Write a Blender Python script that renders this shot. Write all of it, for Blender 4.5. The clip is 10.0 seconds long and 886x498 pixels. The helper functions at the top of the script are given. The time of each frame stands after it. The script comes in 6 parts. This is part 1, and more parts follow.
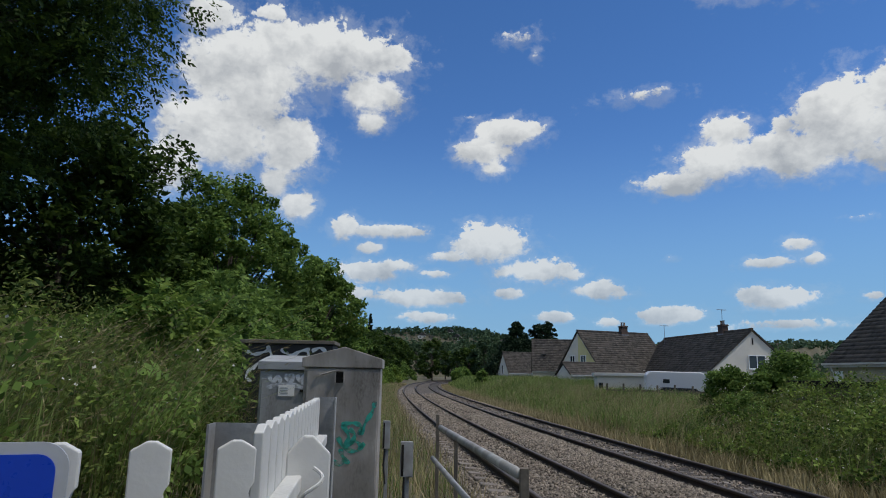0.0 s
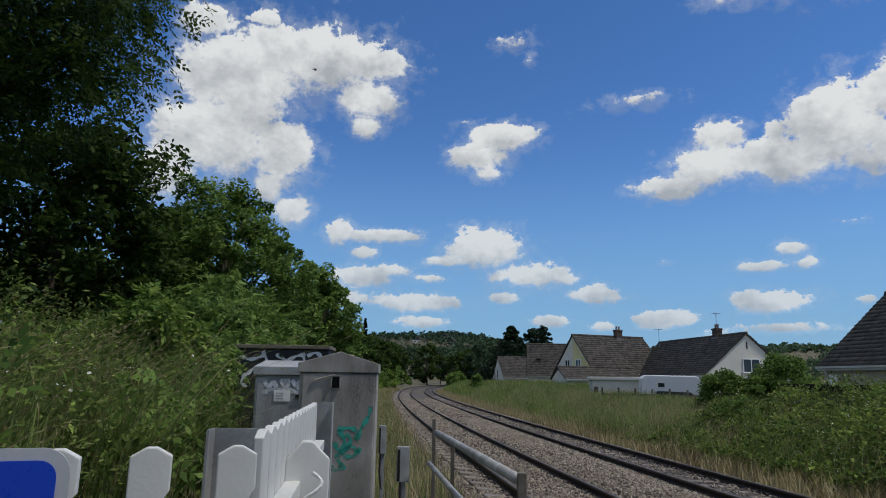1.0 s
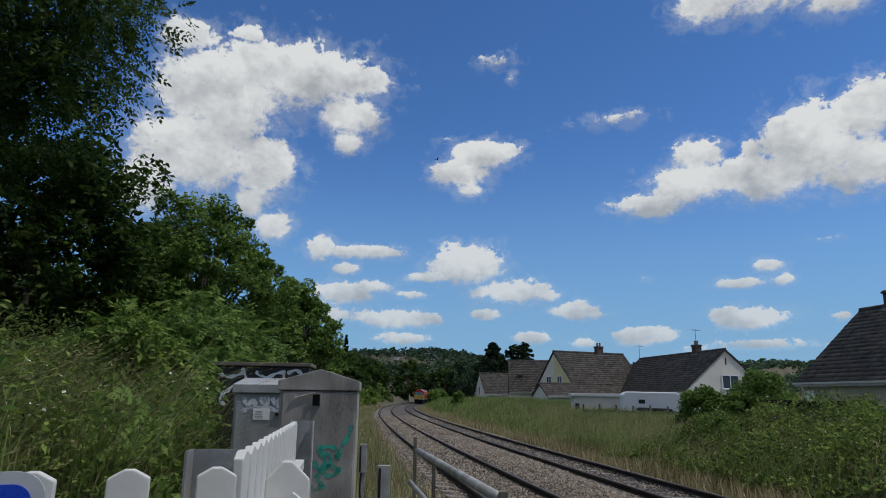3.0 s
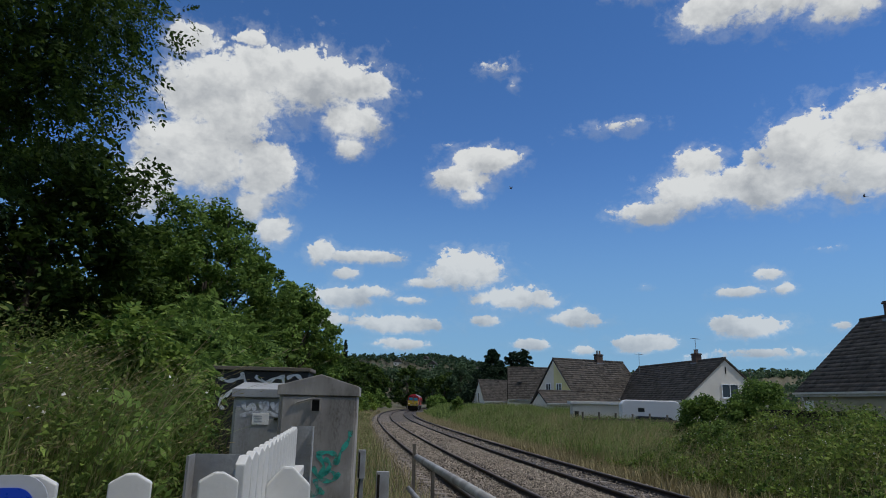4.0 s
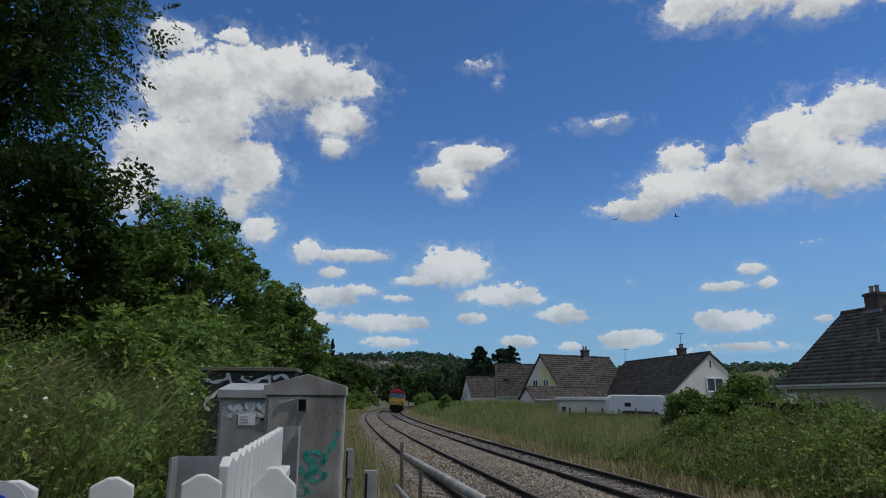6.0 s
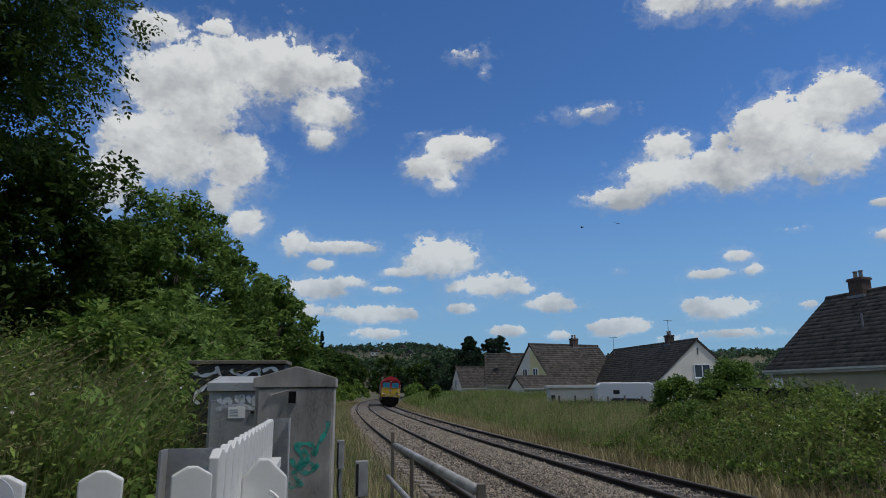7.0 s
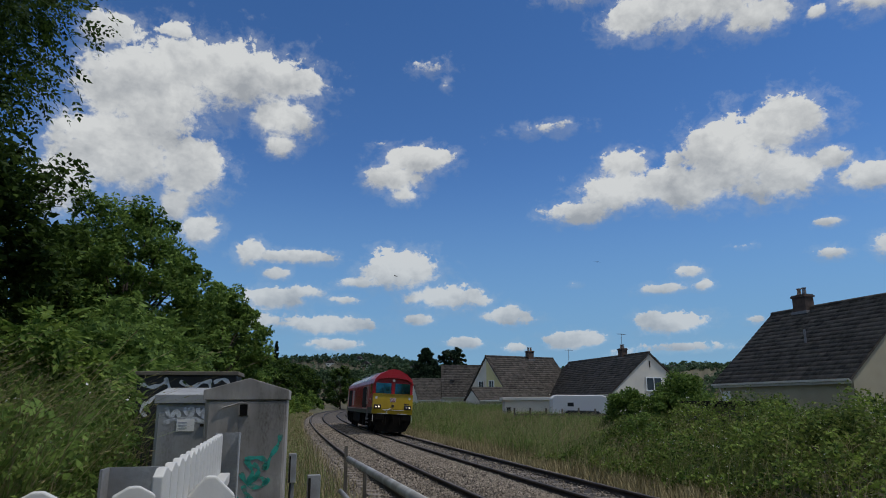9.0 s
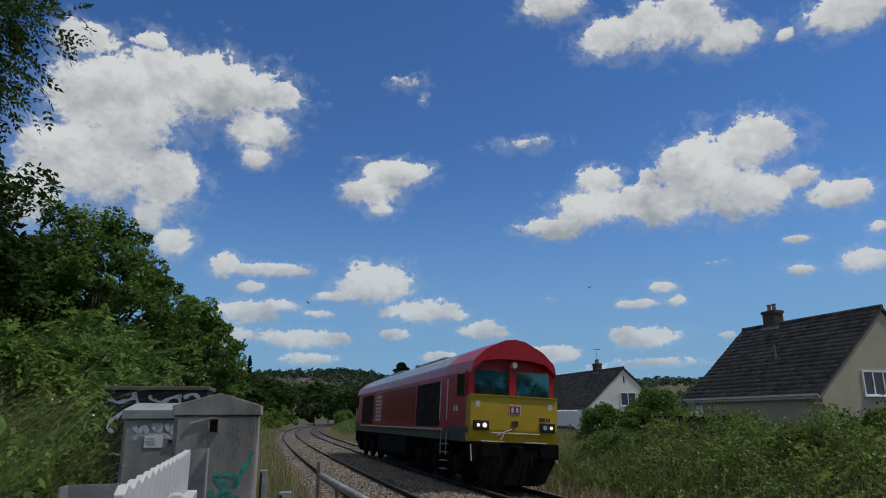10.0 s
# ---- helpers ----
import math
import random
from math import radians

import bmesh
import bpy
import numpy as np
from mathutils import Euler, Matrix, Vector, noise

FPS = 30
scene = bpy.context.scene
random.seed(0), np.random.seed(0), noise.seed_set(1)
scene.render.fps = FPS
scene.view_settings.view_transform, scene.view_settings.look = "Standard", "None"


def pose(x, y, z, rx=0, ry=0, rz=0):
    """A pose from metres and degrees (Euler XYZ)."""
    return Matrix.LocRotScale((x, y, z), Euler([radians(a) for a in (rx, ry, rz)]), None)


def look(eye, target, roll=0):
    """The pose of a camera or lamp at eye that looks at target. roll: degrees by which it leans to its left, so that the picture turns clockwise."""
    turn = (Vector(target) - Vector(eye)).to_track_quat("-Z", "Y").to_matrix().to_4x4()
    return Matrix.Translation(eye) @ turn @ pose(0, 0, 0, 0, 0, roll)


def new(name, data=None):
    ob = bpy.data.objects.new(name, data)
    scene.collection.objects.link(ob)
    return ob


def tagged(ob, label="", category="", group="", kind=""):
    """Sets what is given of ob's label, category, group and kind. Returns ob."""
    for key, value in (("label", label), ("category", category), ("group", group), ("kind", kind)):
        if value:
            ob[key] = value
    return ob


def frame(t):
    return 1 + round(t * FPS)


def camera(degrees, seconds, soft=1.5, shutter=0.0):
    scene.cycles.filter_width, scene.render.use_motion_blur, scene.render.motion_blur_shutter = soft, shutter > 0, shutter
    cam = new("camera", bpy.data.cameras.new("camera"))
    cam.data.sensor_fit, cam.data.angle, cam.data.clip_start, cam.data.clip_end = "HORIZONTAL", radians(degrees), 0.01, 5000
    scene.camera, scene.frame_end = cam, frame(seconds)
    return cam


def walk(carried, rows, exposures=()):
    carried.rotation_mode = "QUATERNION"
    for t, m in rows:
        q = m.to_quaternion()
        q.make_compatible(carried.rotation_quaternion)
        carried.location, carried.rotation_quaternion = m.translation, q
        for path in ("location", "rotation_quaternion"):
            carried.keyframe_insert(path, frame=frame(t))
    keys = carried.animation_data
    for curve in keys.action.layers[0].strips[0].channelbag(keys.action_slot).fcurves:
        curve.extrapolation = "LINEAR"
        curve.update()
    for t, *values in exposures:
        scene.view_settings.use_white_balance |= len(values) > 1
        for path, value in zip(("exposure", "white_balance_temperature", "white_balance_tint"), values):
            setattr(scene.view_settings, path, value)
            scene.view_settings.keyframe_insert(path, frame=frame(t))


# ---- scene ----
cam = camera(68.43, 10.0, soft=1.0)
PATH = [
    (0, pose(0.000, 0.000, 1.661, 100.980, -1.043, 0.000)),
    (0.5, pose(-0.010, -0.003, 1.662, 101.412, -1.023, -0.198)),
    (1, pose(-0.014, -0.001, 1.660, 101.379, -0.847, -0.434)),
    (1.5, pose(-0.012, -0.004, 1.659, 101.480, -0.678, -0.878)),
    (2, pose(-0.009, -0.007, 1.658, 101.721, -0.554, -1.734)),
    (2.5, pose(-0.010, -0.011, 1.663, 102.327, -0.465, -1.966)),
    (4, pose(-0.024, -0.014, 1.668, 103.353, -1.253, -2.132)),
    (4.5, pose(-0.020, -0.017, 1.668, 103.477, -0.800, -2.449)),
    (5, pose(-0.021, -0.008, 1.669, 103.414, -0.847, -2.673)),
    (5.5, pose(-0.018, -0.015, 1.671, 103.401, -0.774, -2.851)),
    (7, pose(-0.015, -0.011, 1.665, 102.359, 0.466, -4.015)),
    (7.5, pose(-0.019, -0.014, 1.671, 102.228, 0.477, -4.446)),
    (8, pose(-0.010, -0.007, 1.674, 102.292, -0.024, -5.419)),
    (8.5, pose(-0.007, -0.010, 1.680, 102.813, 0.049, -6.735)),
    (9, pose(-0.006, -0.023, 1.679, 103.314, 0.280, -7.787)),
    (9.5, pose(-0.006, -0.036, 1.677, 103.819, 0.031, -8.627)),
    (10, pose(0.007, -0.022, 1.678, 104.570, 0.353, -9.897)),
]
walk(cam, PATH, exposures=((0.0, 0.15), (2.5, 0.09), (5.5, 0.03), (8.0, -0.03), (10.0, -0.08)))

# ---------------------------------------------------------------- world and sun
SUN_AZ, SUN_EL = 104.0, 60.0
world = bpy.data.worlds.new("sky")
scene.world = world
world.use_nodes = True
wn = world.node_tree
sky = wn.nodes.new("ShaderNodeTexSky")
sky.sky_type = "NISHITA"
sky.sun_disc = False
sky.sun_elevation, sky.sun_rotation = radians(SUN_EL), radians(SUN_AZ)
sky.air_density, sky.dust_density, sky.ozone_density = 0.75, 0.0, 3.5
wn.nodes["Background"].inputs[1].default_value = 0.126
tone = wn.nodes.new("ShaderNodeHueSaturation")
tone.inputs["Saturation"].default_value = 1.20
tone.inputs["Hue"].default_value = 0.505
wn.links.new(sky.outputs[0], tone.inputs["Color"])
wn.links.new(tone.outputs[0], wn.nodes["Background"].inputs[0])

sun_data = bpy.data.lights.new("sun", "SUN")
sun_data.energy, sun_data.angle, sun_data.color = 2.3, radians(2.0), (1.0, 0.95, 0.88)
sun = new("sun", sun_data)
a, e = radians(SUN_AZ), radians(SUN_EL)
sun.matrix_world = look((0, 0, 60), (-math.sin(a) * math.cos(e) * 60, -math.cos(a) * math.cos(e) * 60, 60 - math.sin(e) * 60))

# ---------------------------------------------------------------- materials
def material(name, colour, rough=0.7, metal=0.0, vary=0.25, scale=6.0, fine=60.0, bump=0.2, bump_dist=0.01,
             stain=None, stain_amount=0.4, stain_scale=1.5, per_piece=0.0, per_island=0.0, spec=0.5, stretch=(1, 1, 1)):
    """A surface with two scales of colour variation, stains and fine relief."""
    m = bpy.data.materials.new(name)
    m.use_nodes = True
    nt = m.node_tree
    N, L = nt.nodes, nt.links
    b = N["Principled BSDF"]
    b.inputs["Roughness"].default_value, b.inputs["Metallic"].default_value = rough, metal
    b.inputs["Specular IOR Level"].default_value = spec
    co = N.new("ShaderNodeTexCoord")
    mp = N.new("ShaderNodeMapping")
    mp.inputs["Scale"].default_value = stretch
    L.new(co.outputs["Object"], mp.inputs[0])

    def tex(s, detail=4.0):
        t = N.new("ShaderNodeTexNoise")
        t.inputs["Scale"].default_value, t.inputs["Detail"].default_value = s, detail
        L.new(mp.outputs[0], t.inputs["Vector"])
        return t.outputs["Fac"]

    def value_of(fac, lo, hi):
        r = N.new("ShaderNodeMapRange")
        r.inputs["From Min"].default_value, r.inputs["From Max"].default_value = 0.3, 0.7
        r.inputs["To Min"].default_value, r.inputs["To Max"].default_value = lo, hi
        L.new(fac, r.inputs["Value"])
        return r.outputs[0]

    def times(x, y):
        k = N.new("ShaderNodeMath")
        k.operation = "MULTIPLY"
        L.new(x, k.inputs[0])
        L.new(y, k.inputs[1])
        return k.outputs[0]
    big, small = tex(scale), tex(fine, 3.0)
    v = times(value_of(big, 1 - vary, 1 + vary), value_of(small, 1 - vary * 0.6, 1 + vary * 0.6))
    if per_piece or per_island:
        src = N.new("ShaderNodeObjectInfo").outputs["Random"] if per_piece else N.new("ShaderNodeNewGeometry").outputs["Random Per Island"]
        amount = per_piece or per_island
        r = N.new("ShaderNodeMapRange")
        r.inputs["To Min"].default_value, r.inputs["To Max"].default_value = 1 - amount, 1 + amount
        L.new(src, r.inputs["Value"])
        v = times(v, r.outputs[0])
    col = N.new("ShaderNodeVectorMath")
    col.operation = "SCALE"
    L.new(v, col.inputs["Scale"])
    col.inputs[0].default_value = colour
    out = col.outputs[0]
    if stain:
        mx = N.new("ShaderNodeMix")
        mx.data_type = "RGBA"
        L.new(times(value_of(tex(stain_scale, 6.0), -0.3, 1.0), value_of(small, 0.3, 1.0)), mx.inputs[0])
        k = N.new("ShaderNodeMath")
        k.operation, k.use_clamp = "MULTIPLY", True
        L.new(mx.inputs[0].links[0].from_socket, k.inputs[0])
        k.inputs[1].default_value = stain_amount
        L.new(k.outputs[0], mx.inputs[0])
        L.new(out, mx.inputs["A"])
        mx.inputs["B"].default_value = (*stain, 1)
        out = mx.outputs["Result"]
    L.new(out, b.inputs["Base Color"])
    L.new(value_of(small, max(rough - 0.12, 0.03), min(rough + 0.12, 1)), b.inputs["Roughness"])
    if bump:
        bp = N.new("ShaderNodeBump")
        bp.inputs["Strength"].default_value, bp.inputs["Distance"].default_value = bump, bump_dist
        L.new(small, bp.inputs["Height"])
        L.new(bp.outputs[0], b.inputs["Normal"])
    return m


def leaf_material(name, dark, light, translucent=0.4, rough=0.6):
    """Foliage: each leaf its own tone between dark and light, lit through from behind."""
    m = bpy.data.materials.new(name)
    m.use_nodes = True
    nt = m.node_tree
    N, L = nt.nodes, nt.links
    b = N["Principled BSDF"]
    b.inputs["Roughness"].default_value = rough
    b.inputs["Specular IOR Level"].default_value = 0.12
    geo = N.new("ShaderNodeNewGeometry")
    co = N.new("ShaderNodeTexCoord")
    nz = N.new("ShaderNodeTexNoise")
    nz.inputs["Scale"].default_value = 0.55
    L.new(co.outputs["Object"], nz.inputs["Vector"])
    ad = N.new("ShaderNodeMath")
    ad.operation = "ADD"
    mr = N.new("ShaderNodeMapRange")
    mr.inputs["From Min"].default_value, mr.inputs["From Max"].default_value = 0.3, 0.7
    mr.inputs["To Min"].default_value, mr.inputs["To Max"].default_value = -0.3, 0.4
    L.new(nz.outputs["Fac"], mr.inputs["Value"])
    L.new(geo.outputs["Random Per Island"], ad.inputs[0])
    L.new(mr.outputs[0], ad.inputs[1])
    mx = N.new("ShaderNodeMix")
    mx.data_type = "RGBA"
    L.new(ad.outputs[0], mx.inputs[0])
    mx.inputs["A"].default_value, mx.inputs["B"].default_value = (*dark, 1), (*light, 1)
    L.new(mx.outputs["Result"], b.inputs["Base Color"])
    tr = N.new("ShaderNodeBsdfTranslucent")
    L.new(mx.outputs["Result"], tr.inputs["Color"])
    mix = N.new("ShaderNodeMixShader")
    mix.inputs[0].default_value = translucent
    L.new(b.outputs[0], mix.inputs[1])
    L.new(tr.outputs[0], mix.inputs[2])
    L.new(mix.outputs[0], N["Material Output"].inputs["Surface"])
    return m


def glow(name, colour, strength):
    m = bpy.data.materials.new(name)
    m.use_nodes = True
    b = m.node_tree.nodes["Principled BSDF"]
    b.inputs["Base Color"].default_value = (*colour, 1)
    b.inputs["Emission Color"].default_value, b.inputs["Emission Strength"].default_value = (*colour, 1), strength
    return m


def glass(name, colour, rough=0.05):
    m = bpy.data.materials.new(name)
    m.use_nodes = True
    b = m.node_tree.nodes["Principled BSDF"]
    b.inputs["Base Color"].default_value, b.inputs["Roughness"].default_value = (*colour, 1), rough
    b.inputs["Specular IOR Level"].default_value = 0.5
    return m


def coated_glass(name, colour):
    """Dark cab glass whose coating mirrors the sky in its own tint."""
    m = glass(name, (0.008, 0.014, 0.015), 0.06)
    nt = m.node_tree
    b = nt.nodes["Principled BSDF"]
    gl = nt.nodes.new("ShaderNodeBsdfGlossy")
    gl.inputs["Color"].default_value, gl.inputs["Roughness"].default_value = (*colour, 1), 0.05
    mix = nt.nodes.new("ShaderNodeMixShader")
    mix.inputs[0].default_value = 0.32
    nt.links.new(b.outputs[0], mix.inputs[1])
    nt.links.new(gl.outputs[0], mix.inputs[2])
    nt.links.new(mix.outputs[0], nt.nodes["Material Output"].inputs["Surface"])
    return m


def spray_paint(name, colour, cover=0.5):
    """Paint sprayed thin: it breaks up and lets the surface show through."""
    m = material(name, colour, 0.6, vary=0.2, scale=6, fine=60, bump=0.05)
    nt = m.node_tree
    nz = nt.nodes.new("ShaderNodeTexNoise")
    nz.inputs["Scale"].default_value, nz.inputs["Detail"].default_value = 14.0, 6.0
    nt.links.new(nt.nodes["Mapping"].outputs[0], nz.inputs["Vector"])
    r = nt.nodes.new("ShaderNodeMapRange")
    r.inputs["From Min"].default_value, r.inputs["From Max"].default_value = cover - 0.2, cover + 0.12
    nt.links.new(nz.outputs["Fac"], r.inputs["Value"])
    nt.links.new(r.outputs[0], nt.nodes["Principled BSDF"].inputs["Alpha"])
    return m


M = {
    "soil": material("soil", (0.10, 0.085, 0.05), 0.95, vary=0.4, scale=0.6, fine=9, bump=0.5, bump_dist=0.05, stain=(0.07, 0.09, 0.03), stain_amount=0.8, stain_scale=0.35),
    "ballast": material("ballast", (0.088, 0.073, 0.059), 0.95, vary=0.35, scale=1.2, fine=22, bump=0.9, bump_dist=0.05, stain=(0.07, 0.055, 0.042), stain_amount=0.7, stain_scale=0.5),
    "stone": material("ballast_stone", (0.176, 0.150, 0.120), 0.95, vary=0.2, scale=2, fine=40, bump=0.3, per_island=0.7, stain=(0.10, 0.075, 0.055), stain_amount=0.5, stain_scale=0.4),
    "dirty": material("oily_ballast", (0.05, 0.042, 0.036), 0.95, vary=0.4, scale=1.5, fine=24, bump=0.9, bump_dist=0.05),
    "rail": material("rusty_rail", (0.028, 0.02, 0.016), 0.75, vary=0.4, scale=3, fine=50, bump=0.3),
    "railhead": material("worn_rail_head", (0.085, 0.068, 0.056), 0.6, 0.3, vary=0.25, scale=2, fine=60, bump=0.05),
    "sleeper": material("sleeper_concrete", (0.17, 0.15, 0.13), 0.95, vary=0.3, scale=4, fine=40, bump=0.4, per_piece=0.2, stain=(0.1, 0.08, 0.06), stain_amount=0.6),
    "white": material("white_plastic", (0.60, 0.60, 0.575), 0.5, vary=0.05, scale=3, fine=80, bump=0.05, stain=(0.30, 0.30, 0.26), stain_amount=0.5, stain_scale=5),
    "galv": material("galvanised_steel", (0.33, 0.34, 0.34), 0.6, 0.25, vary=0.22, scale=8, fine=90, bump=0.08, stain=(0.11, 0.085, 0.065), stain_amount=0.7, stain_scale=5),
    "cabinet": material("weathered_grey_cabinet", (0.33, 0.31, 0.285), 0.65, 0.1, vary=0.22, scale=5.5, fine=50, bump=0.1, stain=(0.10, 0.088, 0.075), stain_amount=1.1, stain_scale=3.2, stretch=(1, 1, 0.45)),
    "cabinet2": material("light_grey_cabinet", (0.36, 0.375, 0.385), 0.55, 0.1, vary=0.1, scale=2.5, fine=50, bump=0.08, stain=(0.13, 0.12, 0.11), stain_amount=0.9, stain_scale=3, stretch=(1, 1, 0.45)),
    "black": material("black_paint", (0.018, 0.018, 0.02), 0.6, vary=0.3, scale=3, fine=40, bump=0.1),
    # near-black with grimy stains; painted shade where it stands for gaps and recesses
    "darkgap": material("recess_shade_and_grime", (0.016, 0.015, 0.014), 0.9, spec=0.1, vary=0.4, scale=3, fine=30, bump=0.3, stain=(0.05, 0.04, 0.03), stain_amount=0.6),
    "green_paint": spray_paint("green_spray_paint", (0.03, 0.36, 0.28), 0.46),
    "white_paint": material("white_spray_paint", (0.72, 0.74, 0.76), 0.6, vary=0.1, scale=6, fine=60, bump=0.05),
    "pale_paint": spray_paint("pale_spray_paint", (0.62, 0.66, 0.70), 0.42),
    "brown": material("brown_lid", (0.13, 0.11, 0.085), 0.8, vary=0.25, scale=5, fine=50, bump=0.2, stain=(0.2, 0.2, 0.16), stain_amount=0.5),
    "paper": material("paper_label", (0.8, 0.8, 0.78), 0.7, vary=0.03, bump=0),
    "blue": material("blue_sign", (0.005, 0.05, 0.48), 0.35, vary=0.06, scale=3, fine=60, bump=0.02),
    "sign_grey": material("sign_border", (0.42, 0.44, 0.47), 0.4, vary=0.05, bump=0.02),
    "cyan": material("pale_cyan_mark", (0.35, 0.62, 0.72), 0.4, vary=0.05, bump=0.0),
    "red": material("loco_red", (0.44, 0.010, 0.020), 0.34, vary=0.12, scale=1.5, fine=30, bump=0.03, stain=(0.20, 0.012, 0.018), stain_amount=0.5, stain_scale=0.9),
    "yellow": material("loco_yellow", (0.50, 0.33, 0.010), 0.42, vary=0.08, scale=2, fine=30, bump=0.03, stain=(0.25, 0.17, 0.03), stain_amount=0.45, stain_scale=1.4),
    "roof_grey": material("loco_roof", (0.36, 0.33, 0.33), 0.3, 0.3, vary=0.15, scale=1.5, fine=30, bump=0.05, stain=(0.1, 0.09, 0.09), stain_amount=0.5),
    "solebar": material("loco_grey", (0.055, 0.058, 0.062), 0.5, vary=0.2, scale=2, fine=30, bump=0.05),
    "under": material("loco_underframe", (0.007, 0.0065, 0.006), 0.9, spec=0.08, vary=0.4, scale=2, fine=25, bump=0.3, stain=(0.022, 0.018, 0.014), stain_amount=0.5, stain_scale=1.2),
    "pale_line": material("pale_grey_line", (0.55, 0.55, 0.54), 0.5, vary=0.1, bump=0.02),
    "windscreen": glass("dark_window_glass", (0.008, 0.012, 0.014), 0.08),
    "teal_glass": coated_glass("greenish_cab_glass", (0.06, 0.36, 0.40)),
    "lamp": glow("headlight_glow", (1.0, 0.80, 0.58), 0.95),
    "lamp_off": material("lamp_lens", (0.5, 0.45, 0.42), 0.2, vary=0.05, bump=0),
    "tile": material("roof_tile", (0.066, 0.057, 0.050), 0.9, spec=0.25, vary=0.25, scale=1.5, fine=18, bump=0.4, bump_dist=0.02, per_island=0.45, stain=(0.15, 0.145, 0.125), stain_amount=0.6, stain_scale=4.5),
    "render_wall": material("cream_render", (0.40, 0.36, 0.26), 0.95, vary=0.08, scale=0.8, fine=25, bump=0.3, stain=(0.25, 0.22, 0.16), stain_amount=0.4, stain_scale=0.6),
    "white_wall": material("white_render", (0.66, 0.63, 0.56), 0.95, vary=0.06, scale=0.8, fine=25, bump=0.25, stain=(0.45, 0.43, 0.38), stain_amount=0.3, stain_scale=0.6),
    "yellow_wall": material("yellow_render", (0.62, 0.57, 0.30), 0.95, vary=0.06, scale=0.8, fine=25, bump=0.25),
    "upvc": material("white_upvc", (0.78, 0.79, 0.80), 0.35, vary=0.03, bump=0),
    "gutter": material("white_gutter", (0.62, 0.61, 0.58), 0.5, vary=0.08, scale=2, fine=20, bump=0, stain=(0.35, 0.33, 0.28), stain_amount=0.5),
    "pane": glass("window_pane", (0.03, 0.035, 0.04), 0.04),
    "brick": material("chimney_brick", (0.085, 0.057, 0.046), 0.95, vary=0.3, scale=5, fine=20, bump=0.4, stain=(0.05, 0.04, 0.035), stain_amount=0.6),
    "pot": material("clay_pot", (0.28, 0.2, 0.15), 0.85, vary=0.2, bump=0.2),
    "lead": material("lead_flashing", (0.2, 0.2, 0.21), 0.6, 0.3, vary=0.2, bump=0.1),
    "caravan": material("caravan_white", (0.72, 0.73, 0.74), 0.35, vary=0.04, scale=1.5, fine=20, bump=0.02, stain=(0.5, 0.5, 0.47), stain_amount=0.3),
    "fence_wood": material("weathered_fence_wood", (0.12, 0.105, 0.085), 0.95, vary=0.3, scale=3, fine=30, bump=0.4, per_piece=0.25),
    "car": material("dark_car_paint", (0.02, 0.024, 0.028), 0.25, 0.3, vary=0.1, bump=0),
    "bark": material("bark", (0.07, 0.055, 0.04), 0.95, vary=0.35, scale=4, fine=25, bump=0.8, bump_dist=0.03, stretch=(1, 1, 0.3)),
    "leaf_dark": leaf_material("leaf_dark", (0.020, 0.042, 0.011), (0.070, 0.115, 0.022)),
    "leaf_mid": leaf_material("leaf_mid", (0.048, 0.098, 0.021), (0.20, 0.30, 0.07)),
    "leaf_bright": leaf_material("leaf_bright", (0.06, 0.12, 0.022), (0.24, 0.33, 0.07)),
    "leaf_bramble": leaf_material("leaf_bramble", (0.030, 0.062, 0.016), (0.19, 0.235, 0.06)),
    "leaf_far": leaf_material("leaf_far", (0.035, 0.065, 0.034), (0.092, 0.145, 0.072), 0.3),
    "conifer": leaf_material("conifer_leaf", (0.012, 0.028, 0.016), (0.035, 0.06, 0.03), 0.15),
    "grass": leaf_material("grass_blade", (0.075, 0.12, 0.03), (0.25, 0.325, 0.10), 0.4),
    "straw": leaf_material("dry_grass_blade", (0.19, 0.16, 0.08), (0.42, 0.36, 0.20), 0.3),
    "flower": leaf_material("white_blossom", (0.5, 0.5, 0.46), (0.8, 0.8, 0.76), 0.3),
    "emblem": material("dark_red_emblem", (0.30, 0.015, 0.03), 0.4, vary=0.05, bump=0),
    "bird": material("dark_plumage", (0.03, 0.03, 0.032), 0.8, vary=0.2, bump=0),
}


# ---------------------------------------------------------------- mesh helpers
def finish(name, me, mat, parent=None, label="", smooth=False):
    for k in (mat if isinstance(mat, (list, tuple)) else [mat]):
        me.materials.append(M[k])
    if smooth:
        me.polygons.foreach_set("use_smooth", [True] * len(me.polygons))
    ob = new(name, me)
    if parent:
        ob.parent = parent
    if label:
        tagged(ob, label)
    return ob


def part(name, bm, mat, parent=None, label="", smooth=False):
    me = bpy.data.meshes.new(name)
    bmesh.ops.recalc_face_normals(bm, faces=bm.faces[:])
    bm.to_mesh(me)
    bm.free()
    return finish(name, me, mat, parent, label, smooth)


def empty(name, m, label, category, group="", kind=""):
    ob = new(name)
    ob.matrix_basis = m
    return tagged(ob, label, category, group, kind)


def box(bm, c, s, bevel=0.0, rot=None):
    r = bmesh.ops.create_cube(bm, size=1.0, matrix=Matrix.Translation(c) @ (rot or Matrix()) @ Matrix.Diagonal((*s, 1)))
    if bevel:
        edges = list({e for v in r["verts"] for e in v.link_edges})
        bmesh.ops.bevel(bm, geom=edges, offset=bevel, segments=2, affect="EDGES", profile=0.5)
    return bm


def boxes(*specs, bevel=0.0):
    bm = bmesh.new()
    for c, s in specs:
        box(bm, c, s, bevel)
    return bm


